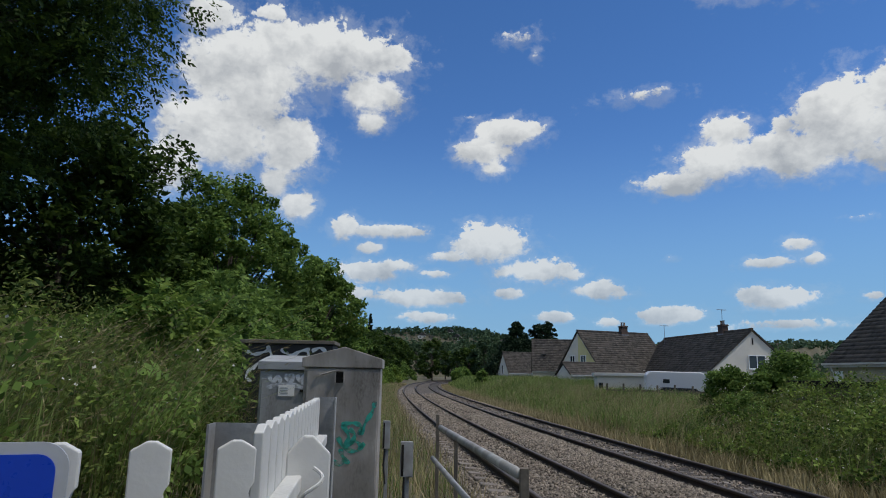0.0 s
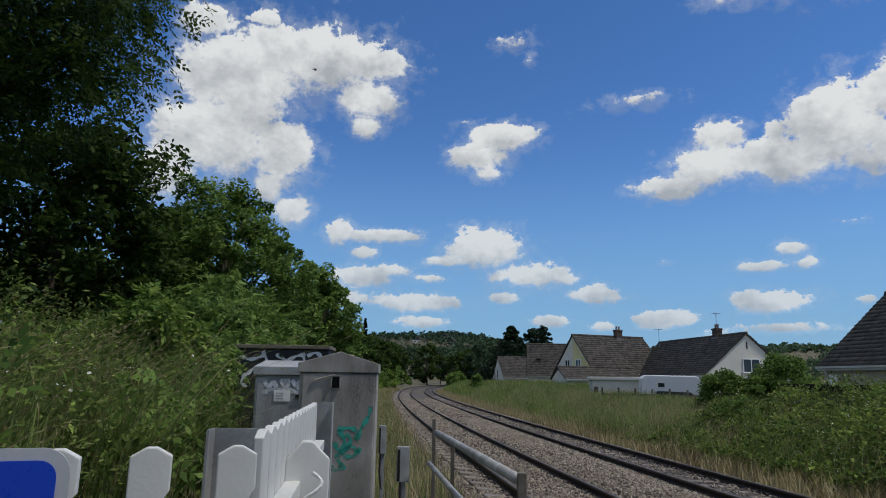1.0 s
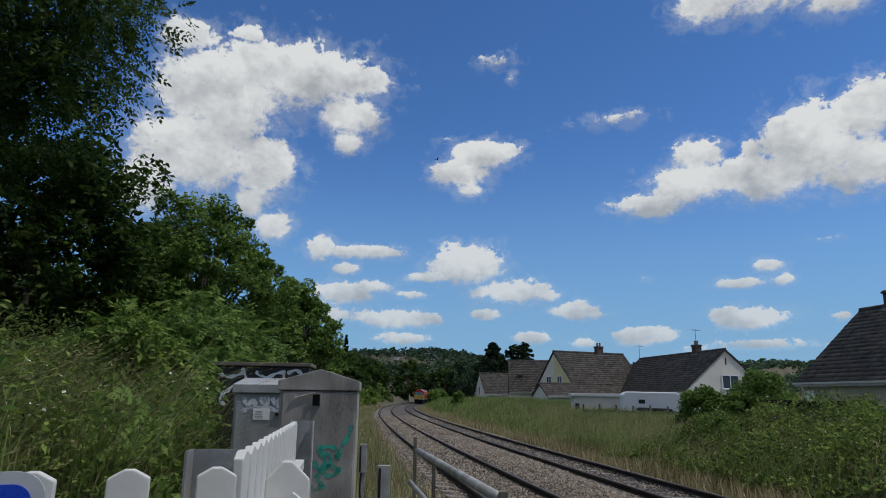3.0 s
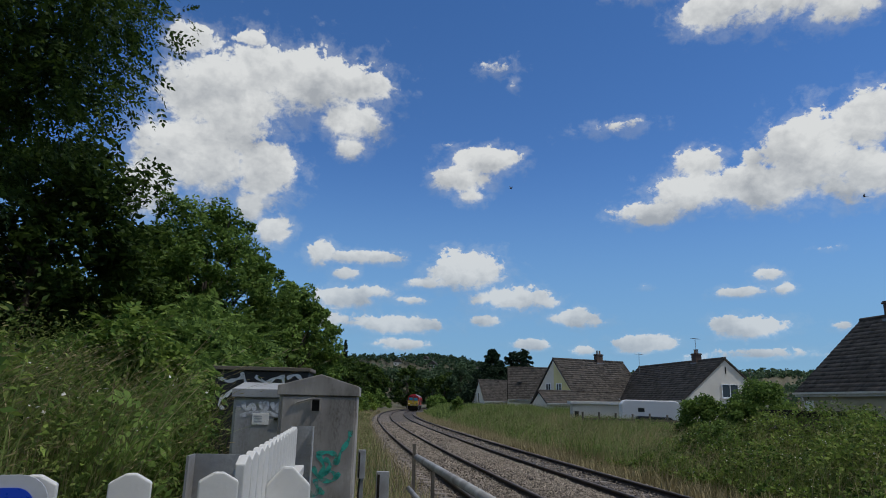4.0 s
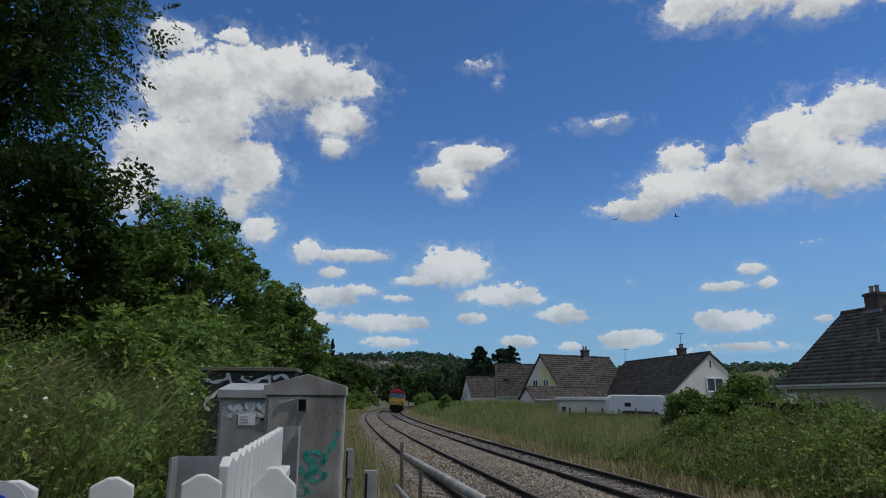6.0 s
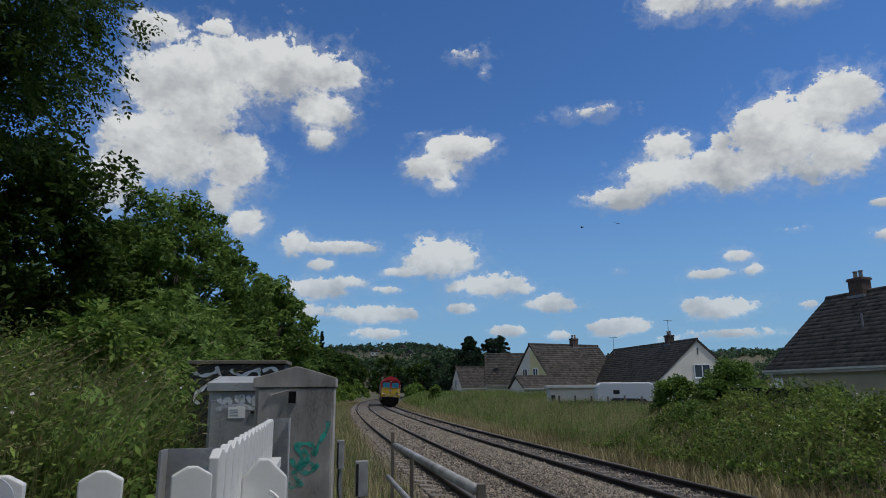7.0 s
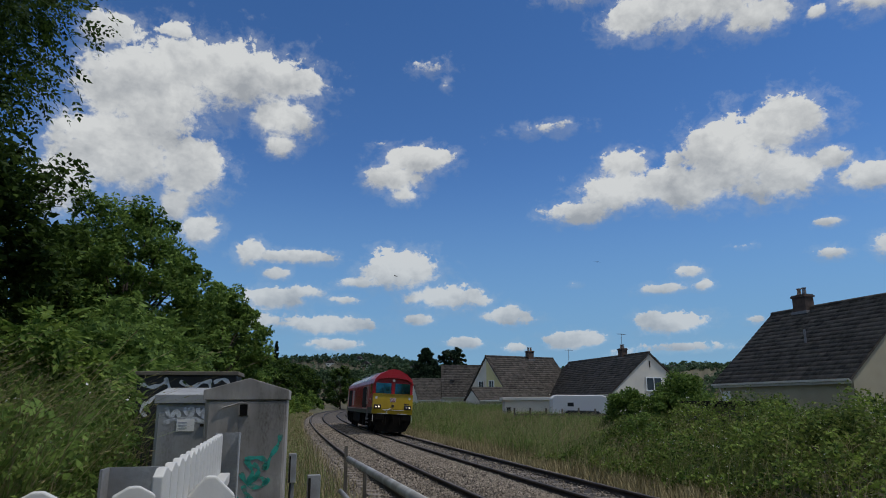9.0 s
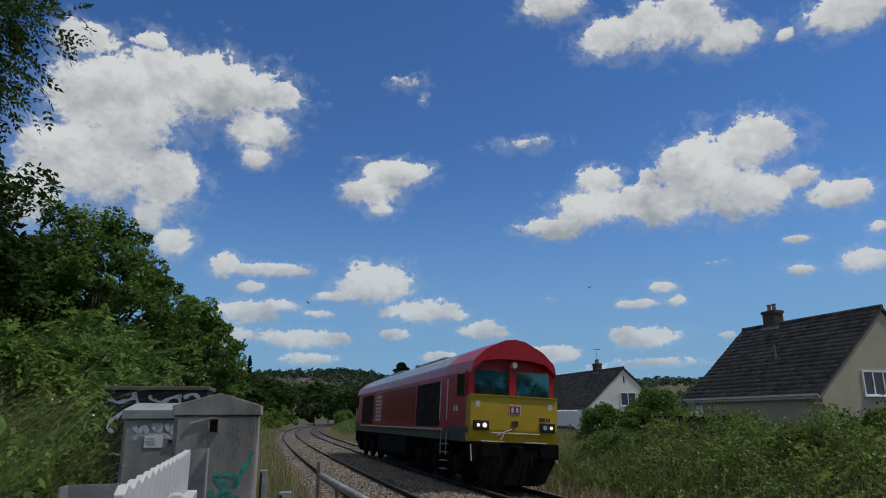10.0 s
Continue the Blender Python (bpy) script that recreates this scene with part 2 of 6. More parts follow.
def rod(bm, p, q, r, seg=10, r2=None):
    p, q = Vector(p), Vector(q)
    d = q - p
    m = Matrix.Translation((p + q) / 2) @ d.to_track_quat("Z", "Y").to_matrix().to_4x4()
    bmesh.ops.create_cone(bm, cap_ends=True, segments=seg, radius1=r, radius2=r if r2 is None else r2, depth=d.length, matrix=m)
    return bm


def prism(bm, pts, axis, lo, hi, bevel=0.0):
    """Extrude a 2D outline along an axis: 'x' takes (y, z) points, 'y' takes (x, z), 'z' takes (x, y)."""
    def at3(u, v, w):
        return {"x": (w, u, v), "y": (u, w, v), "z": (u, v, w)}[axis]
    a = [bm.verts.new(at3(u, v, lo)) for u, v in pts]
    b = [bm.verts.new(at3(u, v, hi)) for u, v in pts]
    faces = [bm.faces.new(a), bm.faces.new(b[::-1])]
    for i in range(len(pts)):
        j = (i + 1) % len(pts)
        faces.append(bm.faces.new((a[j], a[i], b[i], b[j])))
    if bevel:
        bmesh.ops.bevel(bm, geom=list({e for f in faces for e in f.edges}), offset=bevel, segments=2, affect="EDGES", profile=0.5)
    return bm


def mesh_arrays(name, verts, quads, tris=None):
    """A mesh from numpy arrays of vertices, quads and triangles."""
    me = bpy.data.meshes.new(name)
    verts = np.asarray(verts, dtype=np.float32)
    quads = np.asarray(quads, dtype=np.int32).reshape(-1, 4)
    tris = np.zeros((0, 3), np.int32) if tris is None else np.asarray(tris, dtype=np.int32).reshape(-1, 3)
    me.vertices.add(len(verts))
    me.vertices.foreach_set("co", verts.ravel())
    n = 4 * len(quads) + 3 * len(tris)
    me.loops.add(n)
    me.loops.foreach_set("vertex_index", np.concatenate([quads.ravel(), tris.ravel()]))
    me.polygons.add(len(quads) + len(tris))
    start = np.concatenate([np.arange(len(quads)) * 4, 4 * len(quads) + np.arange(len(tris)) * 3])
    me.polygons.foreach_set("loop_start", start.astype(np.int32))
    me.update(calc_edges=True)
    return me


RNG = np.random.default_rng(7)


def unit(v):
    return v / np.maximum(np.linalg.norm(v, axis=1, keepdims=True), 1e-9)


def leaf_arrays(centres, size, aspect=0.5, droop=0.3, up=0.5):
    """Pointed, folded leaves at the centres, turned at random, more or less level."""
    n = len(centres)
    d = RNG.normal(size=(n, 3))
    d[:, 2] = d[:, 2] * 0.6 - droop
    d = unit(d)
    nrm = RNG.normal(size=(n, 3))
    nrm[:, 2] = np.abs(nrm[:, 2]) + up
    side = unit(np.cross(d, nrm))
    lift = np.cross(side, d)
    s = (size * RNG.uniform(0.6, 1.35, n))[:, None]
    base, tip = centres - d * s * 0.5, centres + d * s * 0.5
    mid = centres - d * s * 0.06 + lift * s * 0.08
    v = np.stack([base, mid + side * s * aspect * 0.5, tip, mid - side * s * aspect * 0.5], 1).reshape(-1, 3)
    return v, np.arange(4 * n).reshape(-1, 4)


def blade_arrays(roots, height, width, lean=0.35):
    """Grass: each blade a bent strip of one quad and a pointed triangle."""
    n = len(roots)
    h = (height * RNG.uniform(0.45, 1.25, n))[:, None]
    ang = RNG.uniform(0, 2 * np.pi, n)
    side = np.stack([np.cos(ang), np.sin(ang), np.zeros(n)], 1) * width * 0.5
    bend = np.stack([np.cos(ang + 1.4), np.sin(ang + 1.4), np.zeros(n)], 1) * h * lean * RNG.uniform(0.1, 1.3, n)[:, None]
    up = np.array([0, 0, 1.0])
    m = roots + up * h * 0.55 + bend * 0.35
    t = roots + up * h + bend
    v = np.stack([roots - side, roots + side, m + side * 0.8, m - side * 0.8, t], 1).reshape(-1, 3)
    k = np.arange(n)[:, None] * 5
    return v, k + np.array([[0, 1, 2, 3]]), k + np.array([[3, 2, 4]])


def spray_arrays(centres, outward, length, pairs=4, leaflet=0.42, droop=0.35):
    """Compound leaves: leaflets in pairs along a drooping stalk, with one at its end."""
    n = len(centres)
    d = unit(outward * 0.9 + RNG.normal(size=(n, 3)) * 0.55 + np.array([0, 0, -droop]))
    nrm = RNG.normal(size=(n, 3)) * 0.45 + np.array([0, 0, 1.0])
    side = unit(np.cross(d, nrm))
    L = (length * RNG.uniform(0.65, 1.3, n))[:, None]
    quads = []

    def leaflet_at(pos, ld, size):
        w = unit(np.cross(ld, np.cross(side, d) + 0.25 * RNG.normal(size=(n, 3)))) * size * 0.27
        m = pos + ld * size * 0.42
        quads.append(np.stack([pos, m + w, pos + ld * size, m - w], 1))
    for i in range(pairs):
        t = (i + 0.6) / pairs
        pos = centres + d * L * t + np.array([0, 0, -0.22]) * L * t * t
        for sg in (-1.0, 1.0):
            ld = unit(d * 0.6 + side * sg * 0.85 + np.array([0, 0, -0.22]))
            leaflet_at(pos, ld, L * leaflet * (0.6 + 0.4 * math.sin(math.pi * t)))
    leaflet_at(centres + d * L + np.array([0, 0, -0.22]) * L, unit(d + np.array([0, 0, -0.4])), L * leaflet)
    v = np.concatenate(quads, 0).reshape(-1, 3)
    return v, np.arange(len(v)).reshape(-1, 4)


def spray_crown(name, clumps, radius, per, length, mat, parent, pairs=4, leaflet=0.42, squash=0.8):
    """A crown of compound leaves that point out of their clumps."""
    pts = clump_points(clumps, radius, per, squash)
    out = unit(pts - np.repeat(np.asarray(clumps), per, 0))
    v, q = spray_arrays(pts, out, length, pairs, leaflet)
    return finish(name, mesh_arrays(name, v, q), mat, parent)


def stalk_arrays(roots, height, width, wind=(0.5, 0.0), plume=5):
    """Seeding grass: arching stalks, blown one way, each ending in a loose plume."""
    n = len(roots)
    h = (height * RNG.uniform(0.55, 1.2, n))[:, None]
    ang = RNG.uniform(0, 2 * np.pi, n)
    side = np.stack([np.cos(ang), np.sin(ang), np.zeros(n)], 1) * width * 0.5
    bend = np.stack([RNG.normal(wind[0], 0.3, n), RNG.normal(wind[1], 0.3, n), np.zeros(n)], 1) * h
    up = np.array([0, 0, 1.0])
    m1, m2, t = roots + up * h * 0.45 + bend * 0.12, roots + up * h * 0.8 + bend * 0.5, roots + up * h * 0.95 + bend
    v = [np.stack([roots - side, roots + side, m1 + side * 0.8, m1 - side * 0.8], 1), np.stack([m1 - side * 0.8, m1 + side * 0.8, m2 + side * 0.6, m2 - side * 0.6], 1),
         np.stack([m2 - side * 0.6, m2 + side * 0.6, t + side * 0.3, t - side * 0.3], 1)]
    d = unit(t - m2)
    for k in range(plume):
        p = m2 + (t - m2) * (0.3 + 0.8 * k / max(plume, 1))
        w = unit(np.cross(d, RNG.normal(size=(n, 3))))
        e = unit(d + w * 0.35) * 0.065
        f = np.cross(unit(e), w) * 0.0055
        v.append(np.stack([p, p + e * 0.5 + f, p + e, p + e * 0.5 - f], 1))
    v = np.concatenate(v, 0).reshape(-1, 3)
    return v, np.arange(len(v)).reshape(-1, 4), None


def leafy(name, centres, size, mat, parent=None, aspect=0.5, label="", droop=0.3, up=0.5):
    v, q = leaf_arrays(np.asarray(centres), size, aspect, droop, up)
    return finish(name, mesh_arrays(name, v, q), mat, parent, label)


def clump_points(clumps, radius, per, squash=0.8):
    """Points thick near the skin of each clump."""
    c = np.repeat(np.asarray(clumps), per, 0)
    r = np.repeat(np.asarray(radius), per)[:, None]
    d = unit(RNG.normal(size=c.shape))
    d[:, 2] *= squash
    return c + d * r * RNG.uniform(0.35, 1.0, (len(c), 1)) ** 0.6


# ---------------------------------------------------------------- the railway's line
HEAD0, KAP, DK = radians(-6.942), 0.000802, 2.6e-6
SEP, GAUGE = 3.553, 1.507
RAIL_Z = {0: 0.0, 1: -0.08, 2: -0.102, 3: -0.182}
_s = np.arange(-60, 331, 0.5)
_th = HEAD0 + KAP * _s + 0.5 * DK * np.where(_s < 160, np.minimum(np.maximum(_s, 0), 160) ** 2, 160 ** 2 + 320 * (_s - 160))
_i0 = int(np.argmin(np.abs(_s)))
_x = np.concatenate([[0], np.cumsum(np.sin((_th[1:] + _th[:-1]) / 2)) * 0.5])
_y = np.concatenate([[0], np.cumsum(np.cos((_th[1:] + _th[:-1]) / 2)) * 0.5])
_x, _y = _x - _x[_i0] + 1.9626, _y - _y[_i0] + 5.0


def on_line(s, o=0.0):
    """Place and heading s metres along the near rail, o metres to its right."""
    th = np.interp(s, _s, _th)
    return np.interp(s, _s, _x) + o * np.cos(th), np.interp(s, _s, _y) - o * np.sin(th), th


def line_coords(x, y):
    """The nearest s on the near rail and the offset to its right, for arrays of points."""
    x, y = np.atleast_1d(np.asarray(x, float)), np.atleast_1d(np.asarray(y, float))
    ss = np.clip(y - 5.0, -60, 330)
    for _ in range(8):
        px, py, th = on_line(ss)
        ss = np.clip(ss + (x - px) * np.sin(th) + (y - py) * np.cos(th), -60, 330)
    px, py, th = on_line(ss)
    return ss, (x - px) * np.cos(th) - (y - py) * np.sin(th)


def lump(x, y, k):
    return (np.sin(x * k + 1.3 * np.sin(y * k * 0.7)) + np.sin(y * k * 1.13 + 2.1 + np.sin(x * k * 0.6))) * 0.5


def ground_z(x, y):
    s, o = line_coords(x, y)
    z = np.interp(o, [-60, -14, -7, -2.2, -0.9, -0.45, 5.5, 6.3, 7.4, 10.5, 14, 22, 60], [1.2, 0.9, 0.35, -0.3, -0.33, -0.24, -0.42, -0.55, -0.45, -0.05, 0.12, 0.0, 0.0])
    crest = np.interp(s, [28, 45, 58, 130, 200], [0.0, 0.35, 0.95, 0.95, 0.5]) * np.interp(o, [7.4, 11, 26, 40], [0, 1, 1, 0])
    z = z + crest
    rough = np.where((o > -0.9) & (o < 6.0), 0.012, 0.07)
    z = z + rough * lump(x, y, 1.9) + np.where((o > -1) & (o < 7), 0, 0.08) * lump(x, y, 0.5)
    far = np.clip((np.hypot(x, y) - 150) / 400, 0, 1)
    return z * (1 - far) + far * 0.0


# ---------------------------------------------------------------- sky backdrop with clouds
SKY_BANKS = []


def cloud_bank(puffs, thick=1.0):
    """Puffs of one bank: azimuth to the right, elevation, half width, half height, in degrees."""
    SKY_BANKS.append((np.array(puffs, float), thick))


cloud_bank([(-12.2, 26.5, 6.8, 3.1), (-18.0, 24.2, 5.7, 4.4), (-22.2, 28.4, 2.1, 1.4), (-20.0, 19.6, 5.2, 4.3), (-14.6, 18.6, 3.0, 3.3), (-15.4, 16.1, 1.4, 1.7), (-7.2, 26.7, 4.0, 1.6), (-7.1, 23.9, 2.9, 2.1), (-7.0, 21.6, 1.6, 1.0), (-23.7, 16.1, 2.4, 2.7), (-13.3, 13.9, 1.7, 1.5), (-16.5, 29.5, 1.3, 0.6)])  # big
cloud_bank([(5.6, 21.0, 3.2, 1.4), (3.5, 19.4, 2.6, 1.4), (4.3, 18.0, 1.5, 1.0)])  # middle
cloud_bank([(17.3, 23.4, 2.9, 0.6), (19.2, 23.8, 0.9, 0.4), (6.4, 28.9, 1.6, 0.7), (8.2, 27.4, 0.5, 0.7), (19.3, 9.9, 0.6, 0.3), (33.1, 12.1, 0.9, 0.3), (2.2, 22.3, 0.9, 0.4)], 0.5)  # wisps
cloud_bank([(20.2, 16.0, 3.0, 1.1), (23.8, 17.3, 3.4, 1.8), (24.2, 19.8, 2.1, 1.3), (28.6, 19.7, 0.8, 0.7), (29.7, 17.0, 4.0, 2.0), (32.6, 19.9, 3.3, 2.7), (33.6, 18.3, 4.2, 1.8), (28.0, 18.2, 2.2, 1.2), (37.2, 20.9, 3.2, 2.3), (36.4, 17.0, 3.6, 2.0), (40.3, 18.1, 1.2, 0.9), (42.8, 16.1, 2.5, 1.3)])  # right
cloud_bank([(21.3, 34.3, 3.2, 1.3), (26.4, 31.2, 3.0, 1.9), (32.0, 31.4, 4.2, 2.5), (36.3, 29.3, 2.8, 1.4), (45.6, 28.9, 3.0, 1.7), (40.7, 28.7, 0.7, 0.5)])  # top
cloud_bank([(-5.7, 12.3, 4.0, 0.7), (-9.1, 12.4, 1.4, 1.2), (3.9, 11.2, 3.3, 2.0), (0.6, 10.2, 2.3, 0.5), (-7.2, 8.6, 2.7, 1.1), (-4.2, 9.3, 1.6, 0.7), (-0.9, 8.7, 1.4, 0.4), (-6.8, 10.8, 1.2, 0.7)])  # low_a
cloud_bank([(7.8, 8.8, 3.5, 1.3), (11.5, 8.6, 0.9, 0.6), (5.8, 7.1, 1.3, 0.6), (13.4, 7.3, 2.3, 0.9), (15.1, 6.9, 1.3, 0.4), (-2.1, 6.5, 4.2, 0.9), (-1.6, 4.9, 2.6, 0.7), (9.7, 5.0, 1.7, 0.6), (-8.0, 6.8, 2.0, 1.0)])  # low_b
cloud_bank([(19.0, 5.0, 2.7, 0.9), (14.2, 4.6, 1.4, 0.5), (27.3, 6.2, 3.1, 1.1), (26.7, 9.2, 1.9, 0.5), (29.0, 10.4, 1.2, 0.6), (30.1, 9.3, 0.9, 0.6)])  # low_c
cloud_bank([(28.1, 4.3, 4.8, 0.6), (34.5, 4.8, 2.2, 0.5), (22.5, 4.0, 1.6, 0.4)], 0.6)  # horizon
cloud_bank([(39.3, 10.9, 1.2, 0.6), (43.7, 11.1, 1.7, 1.0), (44.9, 13.5, 0.8, 0.6), (39.3, 13.3, 1.0, 0.4), (33.5, 6.2, 1.0, 0.5)], 0.85)  # low_d


def build_sky_backdrop():
    wide = np.concatenate([np.arange(-180, -62, 2.0), np.arange(-62, 66, 0.4), np.arange(66, 180.1, 2.0)])
    az, el = np.meshgrid(wide, np.concatenate([np.arange(-1.0, 46, 0.35), np.arange(46, 90.1, 2.0)]))
    cover, high = np.full(az.shape, -1.0), np.zeros(az.shape)
    wsum = np.full(az.shape, 1e-6)
    heap = np.random.default_rng(5)
    for bank, thick in SKY_BANKS:
        for a0, e0, w, h in bank:
            # a flattish base with heaped bumps over it
            low = np.where(el < e0, 0.88, 1.0)
            r = np.sqrt(((az - a0) / (w * 1.08)) ** 2 + ((el - e0) / (h * low * 1.03)) ** 2)
            cover = np.maximum(cover, (1 - r) * thick * min(1.0, 0.7 + h * 0.3 if thick == 1 else 1.0) - (1 - thick) * 0.35)
            for turn in np.linspace(0.15, 2.99, max(3, int(2 + w * 1.3))) + heap.uniform(-0.15, 0.15, max(3, int(2 + w * 1.3))):
                k = heap.uniform(0.34, 0.56) * min(w, h * 1.25)
                ca, ce = a0 + math.cos(turn) * (w - k) * 0.98, e0 + math.sin(turn) * max(h - k * 0.9, 0.1) * heap.uniform(0.8, 1.08)
                b = np.sqrt(((az - ca) / (k * 1.2)) ** 2 + ((el - ce) / k) ** 2)
                cover = np.maximum(cover, (1 - b) * thick * min(0.8, 0.4 + k * 0.4) - (1 - thick) * 0.35)
            k = np.exp(-2.2 * r * r)
            high += k * (el - e0) / h
            wsum += k
    # same broken cloud added unseen all round for white fill, sun in a gap
    rng = np.random.default_rng(11)
    for _ in range(230):
        a0, e0 = rng.uniform(-180, 180), rng.uniform(3, 84)
        if -70 < a0 < 72 and e0 < 52 or abs(a0 - SUN_AZ) * math.cos(radians(e0)) < 17 and abs(e0 - SUN_EL) < 17:
            continue
        w, h = rng.uniform(4, 11) / max(math.cos(radians(e0)), 0.2), rng.uniform(2.5, 6)
        off = (az - a0 + 180) % 360 - 180
        r = np.sqrt((off / w) ** 2 + ((el - e0) / h) ** 2)
        cover = np.maximum(cover, 1 - r)
    high = high / wsum
    R = 3200.0
    ar, er = np.radians(az), np.radians(el)
    v = np.stack([np.sin(ar) * np.cos(er) * R, np.cos(ar) * np.cos(er) * R, np.sin(er) * R], -1).reshape(-1, 3)
    rows, cols = az.shape
    i = (np.arange(rows - 1)[:, None] * cols + np.arange(cols - 1)[None]).reshape(-1, 1)
    me = mesh_arrays("backdrop", v, i + np.array([[0, cols, cols + 1, 1]]))
    for key, val in (("cover", cover), ("high", high), ("east", az), ("rise", el)):
        me.attributes.new(key, "FLOAT", "POINT").data.foreach_set("value", val.astype(np.float32).ravel())
    me.polygons.foreach_set("use_smooth", [True] * len(me.polygons))
    m = bpy.data.materials.new("cloud_layer")
    m.use_nodes = True
    nt = m.node_tree
    N, L = nt.nodes, nt.links
    N.remove(N["Principled BSDF"])

    def attr(key):
        n = N.new("ShaderNodeAttribute")
        n.attribute_name = key
        return n.outputs["Fac"]

    def calc(op, x, y=None, z=None, clamp=False):
        n = N.new("ShaderNodeMath")
        n.operation, n.use_clamp = op, clamp
        for s, q in zip(n.inputs, (x, y, z)):
            if q is None:
                continue
            if isinstance(q, (int, float)):
                s.default_value = q
            else:
                L.new(q, s)
        return n.outputs[0]
    xy = N.new("ShaderNodeCombineXYZ")
    L.new(attr("east"), xy.inputs[0])
    L.new(calc("MULTIPLY", attr("rise"), 1.25), xy.inputs[1])

    def noise_at(scale, detail, rough, shift=0.0, warp=0.0):
        n = N.new("ShaderNodeTexNoise")
        n.inputs["Scale"].default_value, n.inputs["Detail"].default_value = scale, detail
        n.inputs["Roughness"].default_value, n.inputs["Distortion"].default_value = rough, warp
        ad = N.new("ShaderNodeVectorMath")
        ad.inputs[1].default_value = (shift, shift * 0.7, 0)
        L.new(xy.outputs[0], ad.inputs[0])
        L.new(ad.outputs[0], n.inputs["Vector"])
        return n.outputs["Fac"]
    body, curl, broad = noise_at(0.34, 12, 0.57, 0, 0.5), noise_at(1.4, 10, 0.55, 3.7, 0.4), noise_at(0.22, 6, 0.5, 9.1)
    d = calc("ADD", attr("cover"), calc("MULTIPLY", calc("SUBTRACT", body, 0.45), 1.45))
    d = calc("ADD", d, calc("MULTIPLY", calc("SUBTRACT", curl, 0.5), 0.8))
    d = calc("ADD", d, calc("MULTIPLY", calc("SUBTRACT", noise_at(4.2, 6, 0.6, 1.9, 0.3), 0.5), 0.3))
    # crisp tops, soft trailing bases
    soft = calc("MULTIPLY_ADD", calc("SUBTRACT", 0.6, attr("high"), clamp=True), 0.5, 0.2)
    mr = N.new("ShaderNodeMapRange")
    mr.interpolation_type = "SMOOTHSTEP"
    mr.inputs["From Min"].default_value = 0.0
    L.new(soft, mr.inputs["From Max"])
    L.new(d, mr.inputs["Value"])
    # tops white, bases grey, thick middles a little grey
    t = calc("ADD", calc("MULTIPLY", attr("high"), 0.55), calc("MULTIPLY", calc("SUBTRACT", curl, 0.5), 0.7))
    t = calc("ADD", t, calc("MULTIPLY", calc("SUBTRACT", body, 0.5), -1.3))
    t = calc("ADD", t, calc("MULTIPLY", calc("SUBTRACT", broad, 0.5), 2.2))
    t = calc("ADD", t, 0.6, clamp=True)
    mx = N.new("ShaderNodeMix")
    mx.data_type = "RGBA"
    L.new(t, mx.inputs[0])
    mx.inputs["A"].default_value, mx.inputs["B"].default_value = (0.41, 0.44, 0.48, 1), (0.78, 0.80, 0.805, 1)
    em = N.new("ShaderNodeEmission")
    L.new(mx.outputs["Result"], em.inputs["Color"])
    em.inputs["Strength"].default_value = CLOUD_LIGHT
    tr = N.new("ShaderNodeBsdfTransparent")
    sh = N.new("ShaderNodeMixShader")
    veil = N.new("ShaderNodeMapRange")
    veil.interpolation_type = "SMOOTHSTEP"
    veil.inputs["From Min"].default_value, veil.inputs["From Max"].default_value = -0.55, 0.25
    veil.inputs["To Max"].default_value = 0.22
    L.new(calc("ADD", d, calc("MULTIPLY", calc("SUBTRACT", noise_at(0.6, 6, 0.6, 5.5, 0.4), 0.55), 1.8)), veil.inputs["Value"])
    L.new(calc("MAXIMUM", mr.outputs[0], veil.outputs[0]), sh.inputs[0])
    L.new(tr.outputs[0], sh.inputs[1])
    L.new(em.outputs[0], sh.inputs[2])
    # pale summer haze thickening towards the horizon
    air = N.new("ShaderNodeMapRange")
    air.interpolation_type = "SMOOTHSTEP"
    air.inputs["From Min"].default_value, air.inputs["From Max"].default_value = 22.0, 0.5
    air.inputs["To Max"].default_value = 0.85
    L.new(attr("rise"), air.inputs["Value"])
    murk = N.new("ShaderNodeEmission")
    murk.inputs["Color"].default_value = (0.155, 0.325, 0.52, 1)
    hz = N.new("ShaderNodeMixShader")
    L.new(calc("MULTIPLY", air.outputs[0], calc("MULTIPLY_ADD", mr.outputs[0], -0.65, 1.0)), hz.inputs[0])
    L.new(sh.outputs[0], hz.inputs[1])
    L.new(murk.outputs[0], hz.inputs[2])
    L.new(hz.outputs[0], N["Material Output"].inputs["Surface"])
    me.materials.append(m)
    tagged(new("backdrop", me), "white cumulus clouds over a blue summer sky", "sky", kind="structure")


CLOUD_LIGHT = 0.84
build_sky_backdrop()


